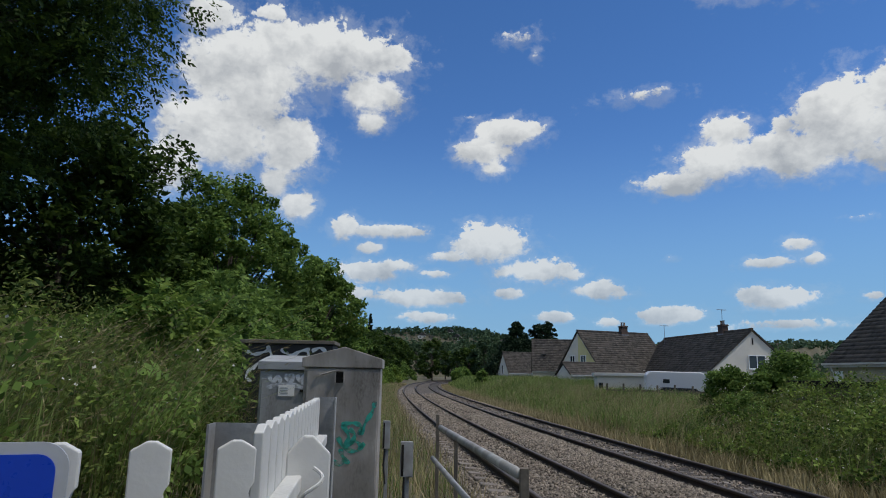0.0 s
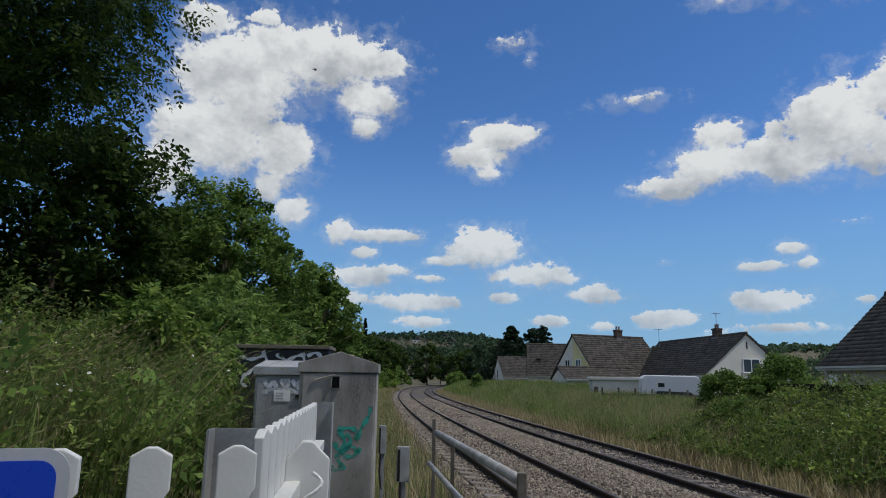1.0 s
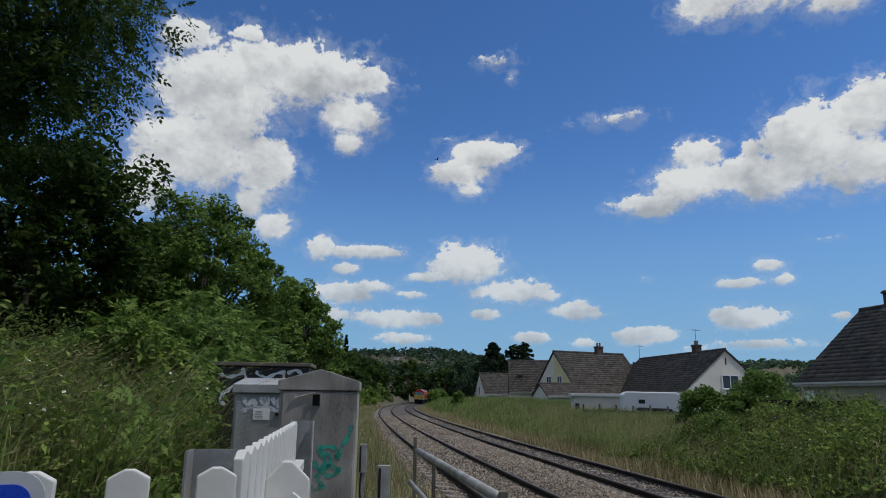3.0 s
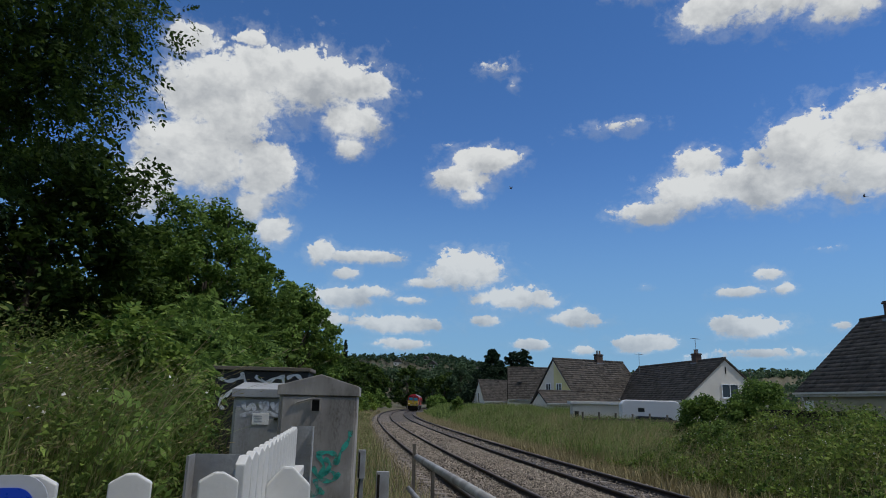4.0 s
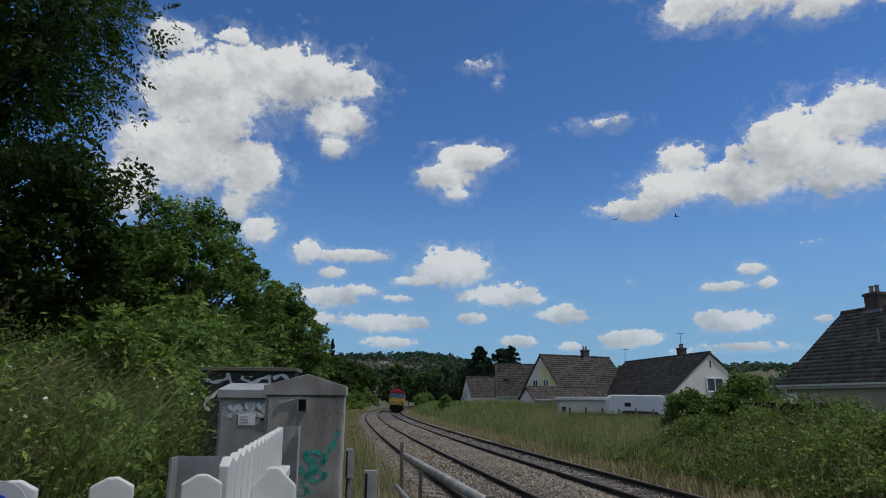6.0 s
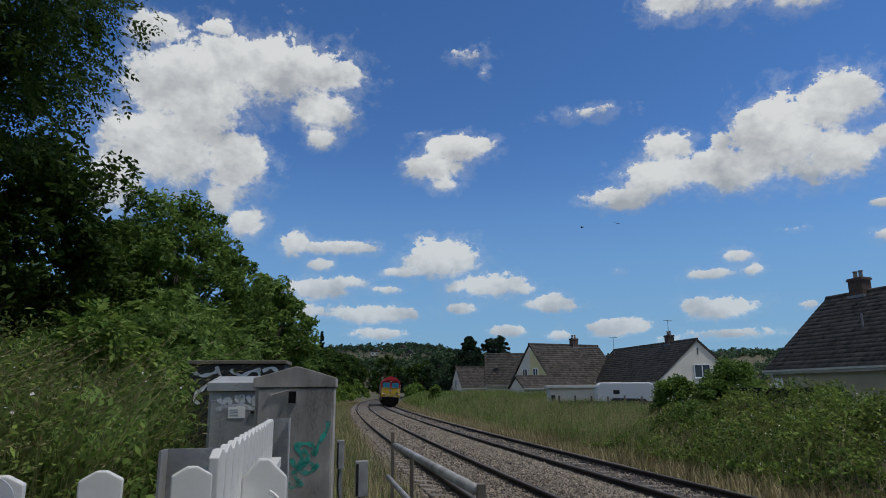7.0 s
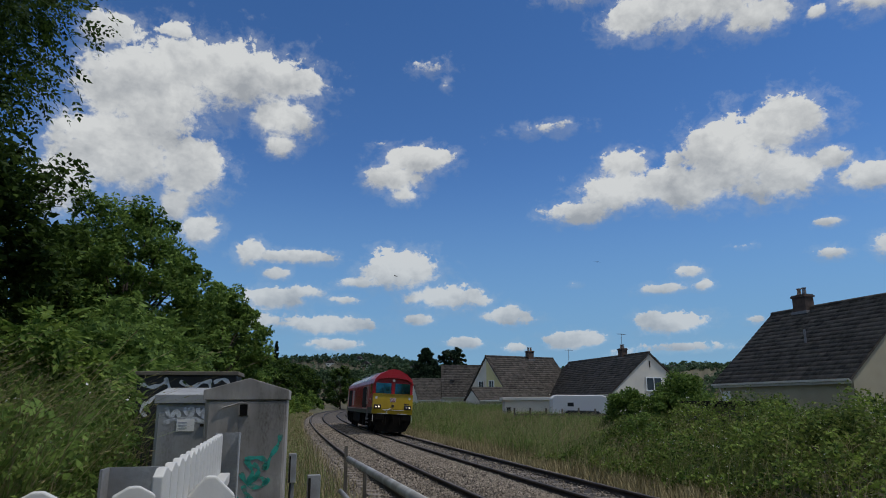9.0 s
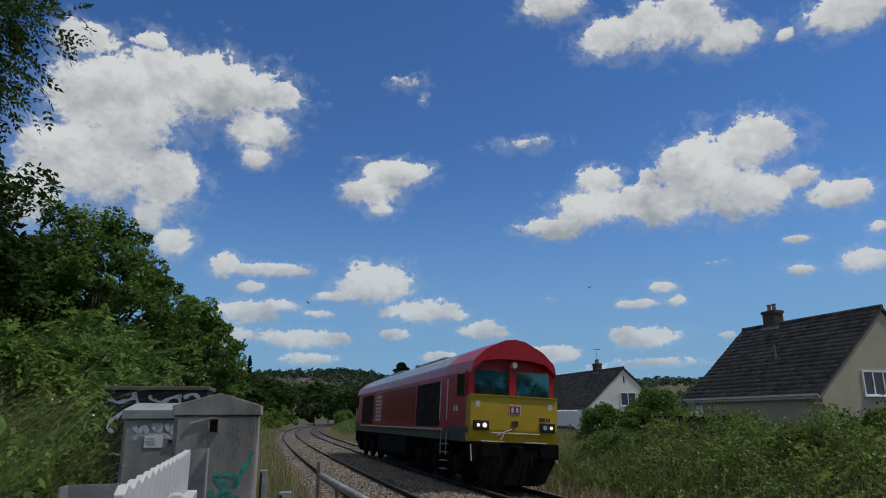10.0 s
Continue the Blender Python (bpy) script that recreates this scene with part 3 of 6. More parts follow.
# ---------------------------------------------------------------- ground and distance
def build_ground():
    def steps(*spans):
        out = []
        for lo, hi, d in spans:
            out += list(np.arange(lo, hi, d))
        return np.array(out)
    gx = steps((-4000, -400, 400), (-400, -60, 20), (-60, -16, 2), (-16, 22, 0.35), (22, 60, 2), (60, 400, 20), (400, 4001, 400))
    gy = steps((-4000, -400, 400), (-400, -40, 20), (-40, -4, 2), (-4, 60, 0.5), (60, 340, 2.5), (340, 800, 40), (800, 4801, 400))
    X, Y = np.meshgrid(gx, gy)
    Z = ground_z(X.ravel(), Y.ravel())
    rows, cols = X.shape
    i = (np.arange(rows - 1)[:, None] * cols + np.arange(cols - 1)[None]).reshape(-1, 1)
    me = mesh_arrays("ground", np.stack([X.ravel(), Y.ravel(), Z], 1), i + np.array([[0, 1, cols + 1, cols]]))
    ob = finish("ground", me, "soil", smooth=True)
    tagged(ob, "bare earth and rough grass beside the railway line", "ground", kind="structure")


def build_ballast_bed():
    s = np.concatenate([np.arange(-30, 60, 0.6), np.arange(60, 320, 2.0)])
    prof = [(-1.25, -0.42), (-0.75, -0.20), (-0.1, -0.16), (1.6, -0.235), (2.4, -0.16), (2.95, -0.17), (3.5, -0.26), (5.1, -0.345), (5.7, -0.36), (6.3, -0.62)]
    v = []
    for q in s:
        for o, z in prof:
            x, y, _ = on_line(q, o)
            v.append((x, y, z + 0.012 * math.sin(q * 3.1 + o * 5) + 0.01 * math.sin(q * 7.7 + o * 2)))
    n = len(prof)
    i = (np.arange(len(s) - 1)[:, None] * n + np.arange(n - 1)[None]).reshape(-1, 1)
    me = mesh_arrays("ballast_bed", np.array(v), i + np.array([[0, 1, n + 1, n]]))
    me.polygons.foreach_set("material_index", np.tile((np.arange(n - 1) == 6).astype(np.int32), len(s) - 1))
    tagged(finish("ballast_bed", me, ("ballast", "dirty"), smooth=True), "grey-brown stone ballast shoulder carrying two railway tracks", "ballast", kind="structure")
    # loose stones, thick in the near stretch
    oct_v = np.array([(1, 0, 0), (-1, 0, 0), (0, 1, 0), (0, -1, 0), (0, 0, 1), (0, 0, -1)], float)
    oct_f = np.array([(0, 2, 4), (2, 1, 4), (1, 3, 4), (3, 0, 4), (3, 1, 5), (0, 3, 5)])
    vs, fs, base = [], [], 0
    for lo, hi, count, size in ((-14, -2, 9000, 0.034), (-2, 12, 30000, 0.030), (12, 28, 19000, 0.040), (28, 60, 9000, 0.06)):
        q, o = RNG.uniform(lo, hi, count), RNG.uniform(-1.0, 6.0, count)
        o = np.where((o > 3.62) & (o < 4.98) & (RNG.uniform(0, 1, count) < 0.8), RNG.uniform(2.0, 3.4, count), o)
        x, y, _ = on_line(q, o)
        z = np.interp(o, [a for a, _ in prof], [b for _, b in prof])
        sc = size * RNG.uniform(0.6, 1.4, (count, 1, 1)) * RNG.uniform(0.6, 1.2, (count, 1, 3))
        v = oct_v[None] * sc + RNG.normal(0, size * 0.18, (count, 6, 3))
        ang = RNG.uniform(0, 6.28, count)
        c, sn = np.cos(ang)[:, None], np.sin(ang)[:, None]
        tilt = RNG.uniform(-0.9, 0.9, (count, 1))
        vx, vy, vz = v[..., 0] * c - v[..., 1] * sn, v[..., 0] * sn + v[..., 1] * c, v[..., 2]
        vz2, vx2 = vz * np.cos(tilt) + vx * np.sin(tilt), vx * np.cos(tilt) - vz * np.sin(tilt)
        vs.append(np.stack([vx2 + x[:, None], vy + y[:, None], vz2 + z[:, None] + size * 0.35], -1).reshape(-1, 3))
        fs.append((np.arange(count)[:, None, None] * 6 + oct_f[None] + base).reshape(-1, 3))
        base += count * 6
    me = mesh_arrays("ballast_stones", np.concatenate(vs), np.zeros((0, 4)), np.concatenate(fs))
    tagged(finish("ballast_stones", me, "stone"), "loose angular grey and brown ballast stones", "stones", kind="stuff")


def build_track(first, label):
    """Two rails, swept along the line, with chairs on sleepers."""
    track = empty("railway_track", Matrix(), label, "track", "railway tracks")
    s = np.concatenate([np.arange(-40, 120, 1.0), np.arange(120, 321, 4.0)])
    head = [(-0.035, -0.042), (-0.035, -0.008), (-0.028, 0.0), (0.028, 0.0), (0.035, -0.008), (0.035, -0.042)]
    web = [(-0.030, -0.040), (-0.009, -0.055), (-0.009, -0.125), (-0.068, -0.145), (-0.068, -0.158), (0.068, -0.158), (0.068, -0.145), (0.009, -0.125), (0.009, -0.055), (0.030, -0.040)]
    for r in (first, first + 1):
        o0 = {0: 0, 1: GAUGE, 2: SEP, 3: SEP + GAUGE}[r]
        rail = None
        for nm, prof, mat in (("rail", web, "rail"), ("rail_head", head, "railhead")):
            v = []
            for q in s:
                for o, z in prof:
                    x, y, _ = on_line(q, o0 + o)
                    v.append((x, y, z + RAIL_Z[r]))
            n = len(prof)
            k = np.arange(len(s) - 1)[:, None, None] * n
            j = np.arange(n)
            quad = np.stack([j, (j + 1) % n, (j + 1) % n + n, j + n], 1)[None]
            ob = finish(nm, mesh_arrays(nm, np.array(v), (k + quad).reshape(-1, 4)), mat, rail or track)
            rail = rail or ob
    bm = bmesh.new()
    box(bm, (0, 0, -0.075), (2.5, 0.26, 0.15), 0.02)
    for c in (-GAUGE / 2, GAUGE / 2):
        for d in (-0.11, 0.11):
            box(bm, (c + d, 0, 0.012), (0.06, 0.10, 0.05))
    me = bpy.data.meshes.new("sleeper")
    bm.to_mesh(me)
    bm.free()
    me.materials.append(M["sleeper"])
    mid = (0 if first == 0 else SEP) + GAUGE / 2
    zc = (RAIL_Z[first] + RAIL_Z[first + 1]) / 2 - 0.158
    for k in range(170):
        q = -14 + k * 0.65
        x, y, th = on_line(q, mid)
        ob = new("sleeper", me)
        ob.parent = track
        ob.matrix_basis = pose(x, y, zc, 0, math.degrees(math.asin(0.08 / GAUGE)), -math.degrees(th))


build_ground()
build_ballast_bed()
build_track(0, "railway track of rusty rails with worn heads on pale sleepers")
build_track(2, "canted far railway track with dark rusty rails and ballast")


# ---------------------------------------------------------------- trees and plants
def build_tree(x, y, height, radius, low, leaf, clumps, per, size, label, lean=0.0, trunk_r=0.22, squash=1.0, seed=1, shape=0.6, spray=0, round_to=2.0):
    """A tapered trunk with limbs and a crown of leaf clumps inside an uneven egg."""
    global RNG
    RNG = np.random.default_rng(seed)
    z0 = float(ground_z(x, y)[0]) - 0.1
    tree = empty("tree", pose(x, y, z0), label, "tree")
    d = unit(RNG.normal(size=(clumps, 3)))
    d = d / (np.abs(d) ** round_to).sum(1, keepdims=True) ** (1 / round_to)
    mid, half = (height + low) / 2, (height - low) / 2
    wob = 0.86 + 0.15 * np.sin(d[:, 0] * 4 + seed) * np.cos(d[:, 2] * 5 + seed) + RNG.uniform(-0.12, 0.12, clumps)
    rr = RNG.uniform(0.35, 1.0, clumps) ** 0.45 * wob
    c = np.stack([d[:, 0] * radius * rr, d[:, 1] * radius * rr * squash, mid + d[:, 2] * half * rr], 1)
    up = np.clip((c[:, 2] - low) / (height - low), 0, 1)
    c[:, :2] *= (1.12 - shape * 0.5 * up[:, None] ** 2)
    c[:, 0] += lean * up
    cr = radius * RNG.uniform(0.10, 0.23, clumps)
    bm = bmesh.new()
    top = Vector((lean * 0.6, 0, low + (height - low) * 0.7))
    rod(bm, (0, 0, 0), (lean * 0.2, 0, low + 0.4), trunk_r, 9, trunk_r * 0.75)
    rod(bm, (lean * 0.2, 0, low + 0.3), top, trunk_r * 0.75, 8, trunk_r * 0.2)
    for k in range(0, clumps, max(1, clumps // 26)):
        q = Vector(c[k])
        f = min(max((q.z - low) / (height - low) * 0.7, 0.05), 0.9)
        p = Vector((lean * 0.2, 0, low + 0.3)).lerp(top, f)
        p.z = min(p.z, q.z)
        rod(bm, p, p.lerp(q, 0.55) + Vector((0, 0, 0.2)), trunk_r * 0.3, 6, trunk_r * 0.16)
        rod(bm, p.lerp(q, 0.55) + Vector((0, 0, 0.2)), q, trunk_r * 0.16, 5, 0.015)
    part("trunk", bm, "bark", tree)
    if spray:
        spray_crown("crown", c, cr, per, size, leaf, tree, spray)
    else:
        leafy("crown", clump_points(c, cr, per), size, leaf, tree, 0.52)
    return tree


build_tree(-11.2, 11.9, 17.5, 5.5, 3.4, "leaf_dark", 520, 50, 0.33, "tall dark green ash tree over the bank", seed=3, trunk_r=0.34, shape=0.12, spray=3)
build_tree(-12.6, 21.0, 10.0, 4.4, 0.8, "leaf_dark", 180, 150, 0.26, "dark green broadleaf tree behind the bank", seed=4)
build_tree(-17.5, 17.5, 9.5, 5.0, 0.5, "leaf_dark", 160, 110, 0.36, "dark green broadleaf tree deep in the wood", seed=10)
build_tree(-16.0, 27.0, 6.5, 4.6, 0.2, "leaf_dark", 150, 110, 0.36, "dark broad tree deep in the wood", seed=11)
build_tree(-9.0, 27.0, 9.7, 3.15, 0.4, "leaf_mid", 300, 170, 0.20, "round mid-green broadleaf tree beside the cutting", seed=5, round_to=2.7, shape=0.25)
build_tree(-11.9, 29.0, 8.4, 2.8, 0.6, "leaf_mid", 140, 170, 0.22, "mid-green broadleaf tree beside the cutting", seed=6, round_to=2.5)
build_tree(-7.7, 40.0, 8.7, 2.9, 0.3, "leaf_mid", 240, 130, 0.24, "mid-green broadleaf tree beside the line", seed=8, round_to=2.4, shape=0.4)
build_tree(-9.5, 46.0, 8.0, 3.2, 0.4, "leaf_mid", 110, 150, 0.30, "spreading mid-green broadleaf tree beside the line", seed=9)


def scatter_line(count, s0, s1, o0, o1):
    """Random places between two distances along the line and two offsets from it."""
    s, o = RNG.uniform(s0, s1, count), RNG.uniform(o0, o1, count)
    x, y, _ = on_line(s, o)
    return np.stack([x, y, ground_z(x, y)], 1), s, o


def stuff(name, label, category, layers):
    """One mass of plants that nobody could count, in as many meshes as it has looks."""
    root = None
    for nm, (v, q, t), mat in layers:
        ob = finish(nm, mesh_arrays(nm, v, q, t), mat, root)
        if root is None:
            root = tagged(ob, label, category, kind="stuff")
    return root


def mound_leaves(count, s0, s1, o0, o1, top, size, aspect=0.6, lumpy=0.5, deep=0.55):
    """Leaves over a lumpy mound whose height is top(s, o)."""
    p, s, o = scatter_line(count, s0, s1, o0, o1)
    h = top(s, o) * (1 + lumpy * 0.3 * lump(p[:, 1], p[:, 0], 0.95) + lumpy * 0.45 * lump(p[:, 0] * 1.0, p[:, 1], 2.3) + lumpy * 0.3 * lump(p[:, 0], p[:, 1], 5.1))
    h = np.where((p[:, 0] > -2.5) & (p[:, 0] < 0.5) & (p[:, 1] > 1.0) & (p[:, 1] < 9.0), 0.3, h)
    h = np.where((p[:, 0] > -3.1) & (p[:, 0] < -1.2) & (p[:, 1] > 8.9) & (p[:, 1] < 9.75), 0.9, h)
    p[:, 2] += np.maximum(h, 0.05) * (1 - deep * RNG.uniform(0, 1, count) ** 1.6)
    v, q = leaf_arrays(p, size, aspect)
    return v, q, None


def build_left_bank():
    global RNG
    RNG = np.random.default_rng(21)

    def top(s, o):
        return np.interp(o, [-12, -7, -4.5, -3.2, -2.6], [1.8, 1.8, 1.75, 1.3, 0.5])
    def patch(a, b, k, lo):
        """Plants of one kind keep together in patches."""
        return lump(a * 1.0 + 3.1, b * 0.8, k) > lo
    lay = [("bank_plants", mound_leaves(85000, -4.5, 14, -11, -2.7, top, 0.066, 0.42, 0.8, 1.0), "leaf_bramble")]
    p, s, o = scatter_line(15000, -4, 14, -10, -2.7)
    keep = patch(p[:, 0], p[:, 1], 1.7, 0.05) & ((p[:, 0] < -2.6) | (p[:, 1] > 10.5))
    p[:, 2] += top(s, o) * RNG.uniform(0.35, 0.98, len(o)) * (1 + 0.25 * lump(p[:, 0], p[:, 1], 2.3))
    out = np.tile(np.array([0.2, -0.4, 0.3]), (len(p), 1))
    v, q = spray_arrays(p[keep], out[keep], 0.26, 3, 0.5)
    lay.append(("broad_leaves", (v, q, None), "leaf_mid"))
    for nm, count, high, wide, mat in (("tall_grass", 26000, 0.9, 0.012, "grass"), ("seed_grass", 12000, 0.95, 0.007, "straw")):
        p, s, o = scatter_line(count, -4, 15, -10, -2.5)
        p[:, 2] += top(s, o) * RNG.uniform(0.0, 0.62, len(o))
        p = p[((p[:, 0] < -2.7) | (p[:, 1] > 10.5)) & patch(p[:, 1], p[:, 0], 1.3, -0.35)]
        lay.append((nm, stalk_arrays(p, high, wide, (0.42, -0.15), 0 if mat == "grass" else 4), mat))
    v, q, _ = mound_leaves(6500, -4.5, 14, -11, -2.7, top, 0.10, 0.35, 0.5, 0.2)
    lay.append(("bright_leaves", (v, q, None), "leaf_bright"))
    v, q, _ = mound_leaves(380, -4.5, 12, -9, -2.7, top, 0.035, 1.0, 0.5, 0.1)
    lay.append(("blossom", (v, q, None), "flower"))
    stuff("bank_plants", "tangled brambles, nettles and tall grass on the bank", "undergrowth", lay)


def build_right_verge():
    global RNG
    RNG = np.random.default_rng(22)

    def top(s, o):
        return np.interp(o, [6.2, 7.2, 9.0, 12, 16], [0.25, 0.75, 1.15, 1.35, 1.35]) * np.interp(s, [0, 8, 14, 20], [0.98, 0.98, 0.85, 0.35])
    lay = [("bramble", mound_leaves(90000, -6, 21, 6.7, 16, top, 0.085, 0.7, 1.15), "leaf_bramble"),
           ("bright_leaves", mound_leaves(30000, -6, 21, 6.7, 16, top, 0.105, 0.7, 0.95, 0.12), "leaf_bright"),
           ("blossom", mound_leaves(2200, -6, 20, 6.9, 15, top, 0.036, 1.0, 0.95, 0.05), "flower")]
    p, s, o = scatter_line(9000, -5, 21, 6.9, 16)
    p[:, 2] += top(s, o) * RNG.uniform(0.0, 0.6, len(o))
    p = p[lump(p[:, 0], p[:, 1], 1.1) > -0.1]
    lay.append(("thicket_grass", stalk_arrays(p, 0.85, 0.012, (0.25, 0.0), 0), "grass"))
    p, s, o = scatter_line(3500, -5, 24, 6.7, 16)
    p[:, 2] += top(s, o) * RNG.uniform(0.1, 0.7, len(o))
    lay.append(("thicket_seed_heads", stalk_arrays(p, 0.75, 0.010, (0.25, 0.0), 4), "straw"))
    stuff("bramble", "dense bramble thicket with pale blossom beside the track", "undergrowth", lay)
    p, s, o = scatter_line(54000, 10, 60, 7.0, 20)
    g = [("verge_grass", blade_arrays(p, 0.72, 0.025, 0.55), "grass")]
    p, s, o = scatter_line(26000, 60, 150, 7.2, 26)
    g.append(("far_grass", blade_arrays(p, 0.75, 0.06, 0.45), "grass"))
    p, s, o = scatter_line(16000, 12, 70, 6.4, 17)
    g.append(("seed_heads", blade_arrays(p, 0.75, 0.014, 0.5), "straw"))
    p, s, o = scatter_line(6000, 12, 48, 7.0, 15)
    p = p[lump(p[:, 0], p[:, 1], 0.9) > -0.2]
    g.append(("flowering_grass", stalk_arrays(p, 0.95, 0.014, (0.2, 0.0), 3), "straw"))
    p, s, o = scatter_line(9000, 18, 50, 7.2, 16)
    p = p[lump(p[:, 1], p[:, 0], 0.8) > 0.25]
    p[:, 2] += RNG.uniform(0.1, 0.75, len(p))
    v, q = leaf_arrays(p, 0.13, 0.5)
    g.append(("verge_weeds", (v, q, None), "leaf_mid"))
    p, s, o = scatter_line(34000, 4, 130, 5.8, 7.7)
    g.append(("dry_grass", blade_arrays(p, 0.42, 0.026, 0.6), "straw"))
    stuff("verge_grass", "long green meadow grass with a straw-coloured edge", "grass", g)
    p, s, o = scatter_line(9000, 3, 100, -3.4, -0.9)
    g = [("cess_grass", blade_arrays(p, 0.5, 0.014, 0.6), "grass")]
    p, s, o = scatter_line(25000, 1, 120, -3.8, -0.7)
    g.append(("cess_straw", blade_arrays(p, 0.5, 0.014, 0.7), "straw"))
    stuff("cess_grass", "dry straw-coloured grass beside the near rail", "grass", g)


build_left_bank()
build_right_verge()


# ---------------------------------------------------------------- houses
def tile_slope(name, x0, z0, x1, z1, y0, y1, parent, course=0.34, width=0.36):
    """Courses of overlapping tiles from the eave (x0, z0) to the ridge (x1, z1)."""
    run = math.hypot(x1 - x0, z1 - z0)
    dx, dz = (x1 - x0) / run, (z1 - z0) / run
    nx, nz = (-dz, dx) if x1 > x0 else (dz, -dx)
    if nz < 0:
        nx, nz = -nx, -nz
    rows = int(run / course) + 1
    cols = int((y1 - y0) / width) + 1
    v, q = [], []
    for r in range(rows):
        a, b = r * course, min((r + 1) * course + 0.05, run)
        if b - a < 0.05:
            continue
        for c in range(cols):
            u0 = y0 + c * width + 0.004
            u1 = min(u0 + width - 0.008, y1)
            if u1 - u0 < 0.03:
                continue
            j = 0.048 + random.uniform(-0.010, 0.014)
            k = len(v)
            sag = random.uniform(-0.006, 0.006)
            for d, h in ((a + sag, 0.0), (a + sag, j), (b, 0.012)):
                for u in (u0, u1):
                    v.append((x0 + dx * d + nx * h, u, z0 + dz * d + nz * h))
            q += [(k, k + 1, k + 3, k + 2), (k + 2, k + 3, k + 5, k + 4)]
    return finish(name, mesh_arrays(name, np.array(v), np.array(q)), "tile", parent)


def window_part(parent, at, w, h, facing, lights=2, frame_w=0.07, nm="window"):
    """A framed window on a wall; facing: degrees about z from -y."""
    m = pose(*at, 0, 0, facing)
    bm = bmesh.new()
    for c, s in (((0, 0, h / 2 - frame_w / 2), (w, 0.08, frame_w)), ((0, 0, -h / 2 + frame_w / 2), (w, 0.08, frame_w)),
                 ((-w / 2 + frame_w / 2, 0, 0), (frame_w, 0.08, h - 2 * frame_w)), ((w / 2 - frame_w / 2, 0, 0), (frame_w, 0.08, h - 2 * frame_w))):
        box(bm, c, s)
    for k in range(1, lights):
        box(bm, (-w / 2 + w * k / lights, 0.004, 0), (frame_w, 0.07, h - 2 * frame_w))
    win = part(nm, bm, "upvc", parent)
    win.matrix_basis = m
    sill = part("sill", boxes(((0, -0.06, -h / 2 - 0.03), (w + 0.12, 0.16, 0.05))), "upvc", win)
    for k in range(lights):
        pw = w / lights
        part("pane", boxes(((-w / 2 + pw * (k + 0.5), 0.012, 0), (pw - frame_w, 0.012, h - 2 * frame_w))), "pane", win)
    return win


def chimney(parent, x, y, z, sx=0.6, sy=0.8, h=1.0, pots=2):
    bm = boxes(((x, y, z + h / 2 - 0.3), (sx, sy, h + 0.6)), ((x, y, z + h + 0.05), (sx + 0.12, sy + 0.12, 0.10)), ((x, y, z + h + 0.13), (sx + 0.04, sy + 0.04, 0.06)))
    ch = part("chimney", bm, "brick", parent)
    part("flashing", boxes(((x, y, z - 0.02), (sx + 0.16, sy + 0.2, 0.16))), "lead", ch)
    for k in range(pots):
        bm = bmesh.new()
        py = y + (k - (pots - 1) / 2) * 0.36
        rod(bm, (x, py, z + h + 0.15), (x, py, z + h + 0.5), 0.12, 12, 0.1)
        rod(bm, (x, py, z + h + 0.5), (x, py, z + h + 0.56), 0.13, 12)
        part("chimney_pot", bm, "pot" if k else "lead", ch)
    return ch


def house(m, length, half, eave, rise, wall, label, gable="", base=-1.0):
    """A house with its ridge along y from 0 to length, gables at both ends, tiled slopes and gutters."""
    h = empty("house", m, label, "house")
    ov = 0.12
    side = 0.25
    for sx in (-1, 1):
        bm = bmesh.new()
        box(bm, (sx * (half - side - 0.14), length / 2, (eave - 0.1 + base) / 2), (0.28, length, eave - 0.1 - base))
        part("wall", bm, wall, h)
    for y, nm in ((0.14, gable or wall), (length - 0.14, wall)):
        hw = half - side
        bm = bmesh.new()
        prism(bm, [(-hw + 0.282, base), (hw - 0.282, base), (hw - 0.282, eave - 0.1), (hw + 0.1, eave - 0.1), (0, eave + rise - 0.16), (-hw - 0.1, eave - 0.1), (-hw + 0.282, eave - 0.1)], "y", y - 0.14, y + 0.14)
        part("gable_wall", bm, nm, h)
    roof = part("roof", prism(bmesh.new(), [(-half, eave), (0, eave + rise), (half, eave), (half, eave - 0.1), (0, eave + rise - 0.13), (-half, eave - 0.1)], "y", -ov, length + ov), "tile", h)
    for sx, nm in ((-1, "tiles"), (1, "tiles")):
        tile_slope(nm, sx * half, eave + 0.004, 0, eave + rise + 0.004, -ov, length + ov, roof)
    bm = bmesh.new()
    y = -ov
    while y < length + ov - 0.05:
        rod(bm, (0, y, eave + rise + 0.03), (0, min(y + 0.44, length + ov), eave + rise + 0.03), 0.11, 10)
        y += 0.45
    part("ridge_tiles", bm, "tile", roof)
    for sx in (-1, 1):
        bm = bmesh.new()
        prism(bm, [(sx * (half - 0.01), eave - 0.10), (sx * (half + 0.12), eave - 0.09), (sx * (half + 0.13), eave + 0.01), (sx * (half + 0.10), eave + 0.01), (sx * (half + 0.09), eave - 0.06), (sx * (half - 0.01), eave - 0.06)], "y", -ov, length + ov)
        part("gutter", bm, "gutter", h)
        part("fascia", boxes(((sx * (half - 0.03), length / 2, eave - 0.16), (0.03, length + 2 * ov, 0.11))), "gutter", h)
    return h


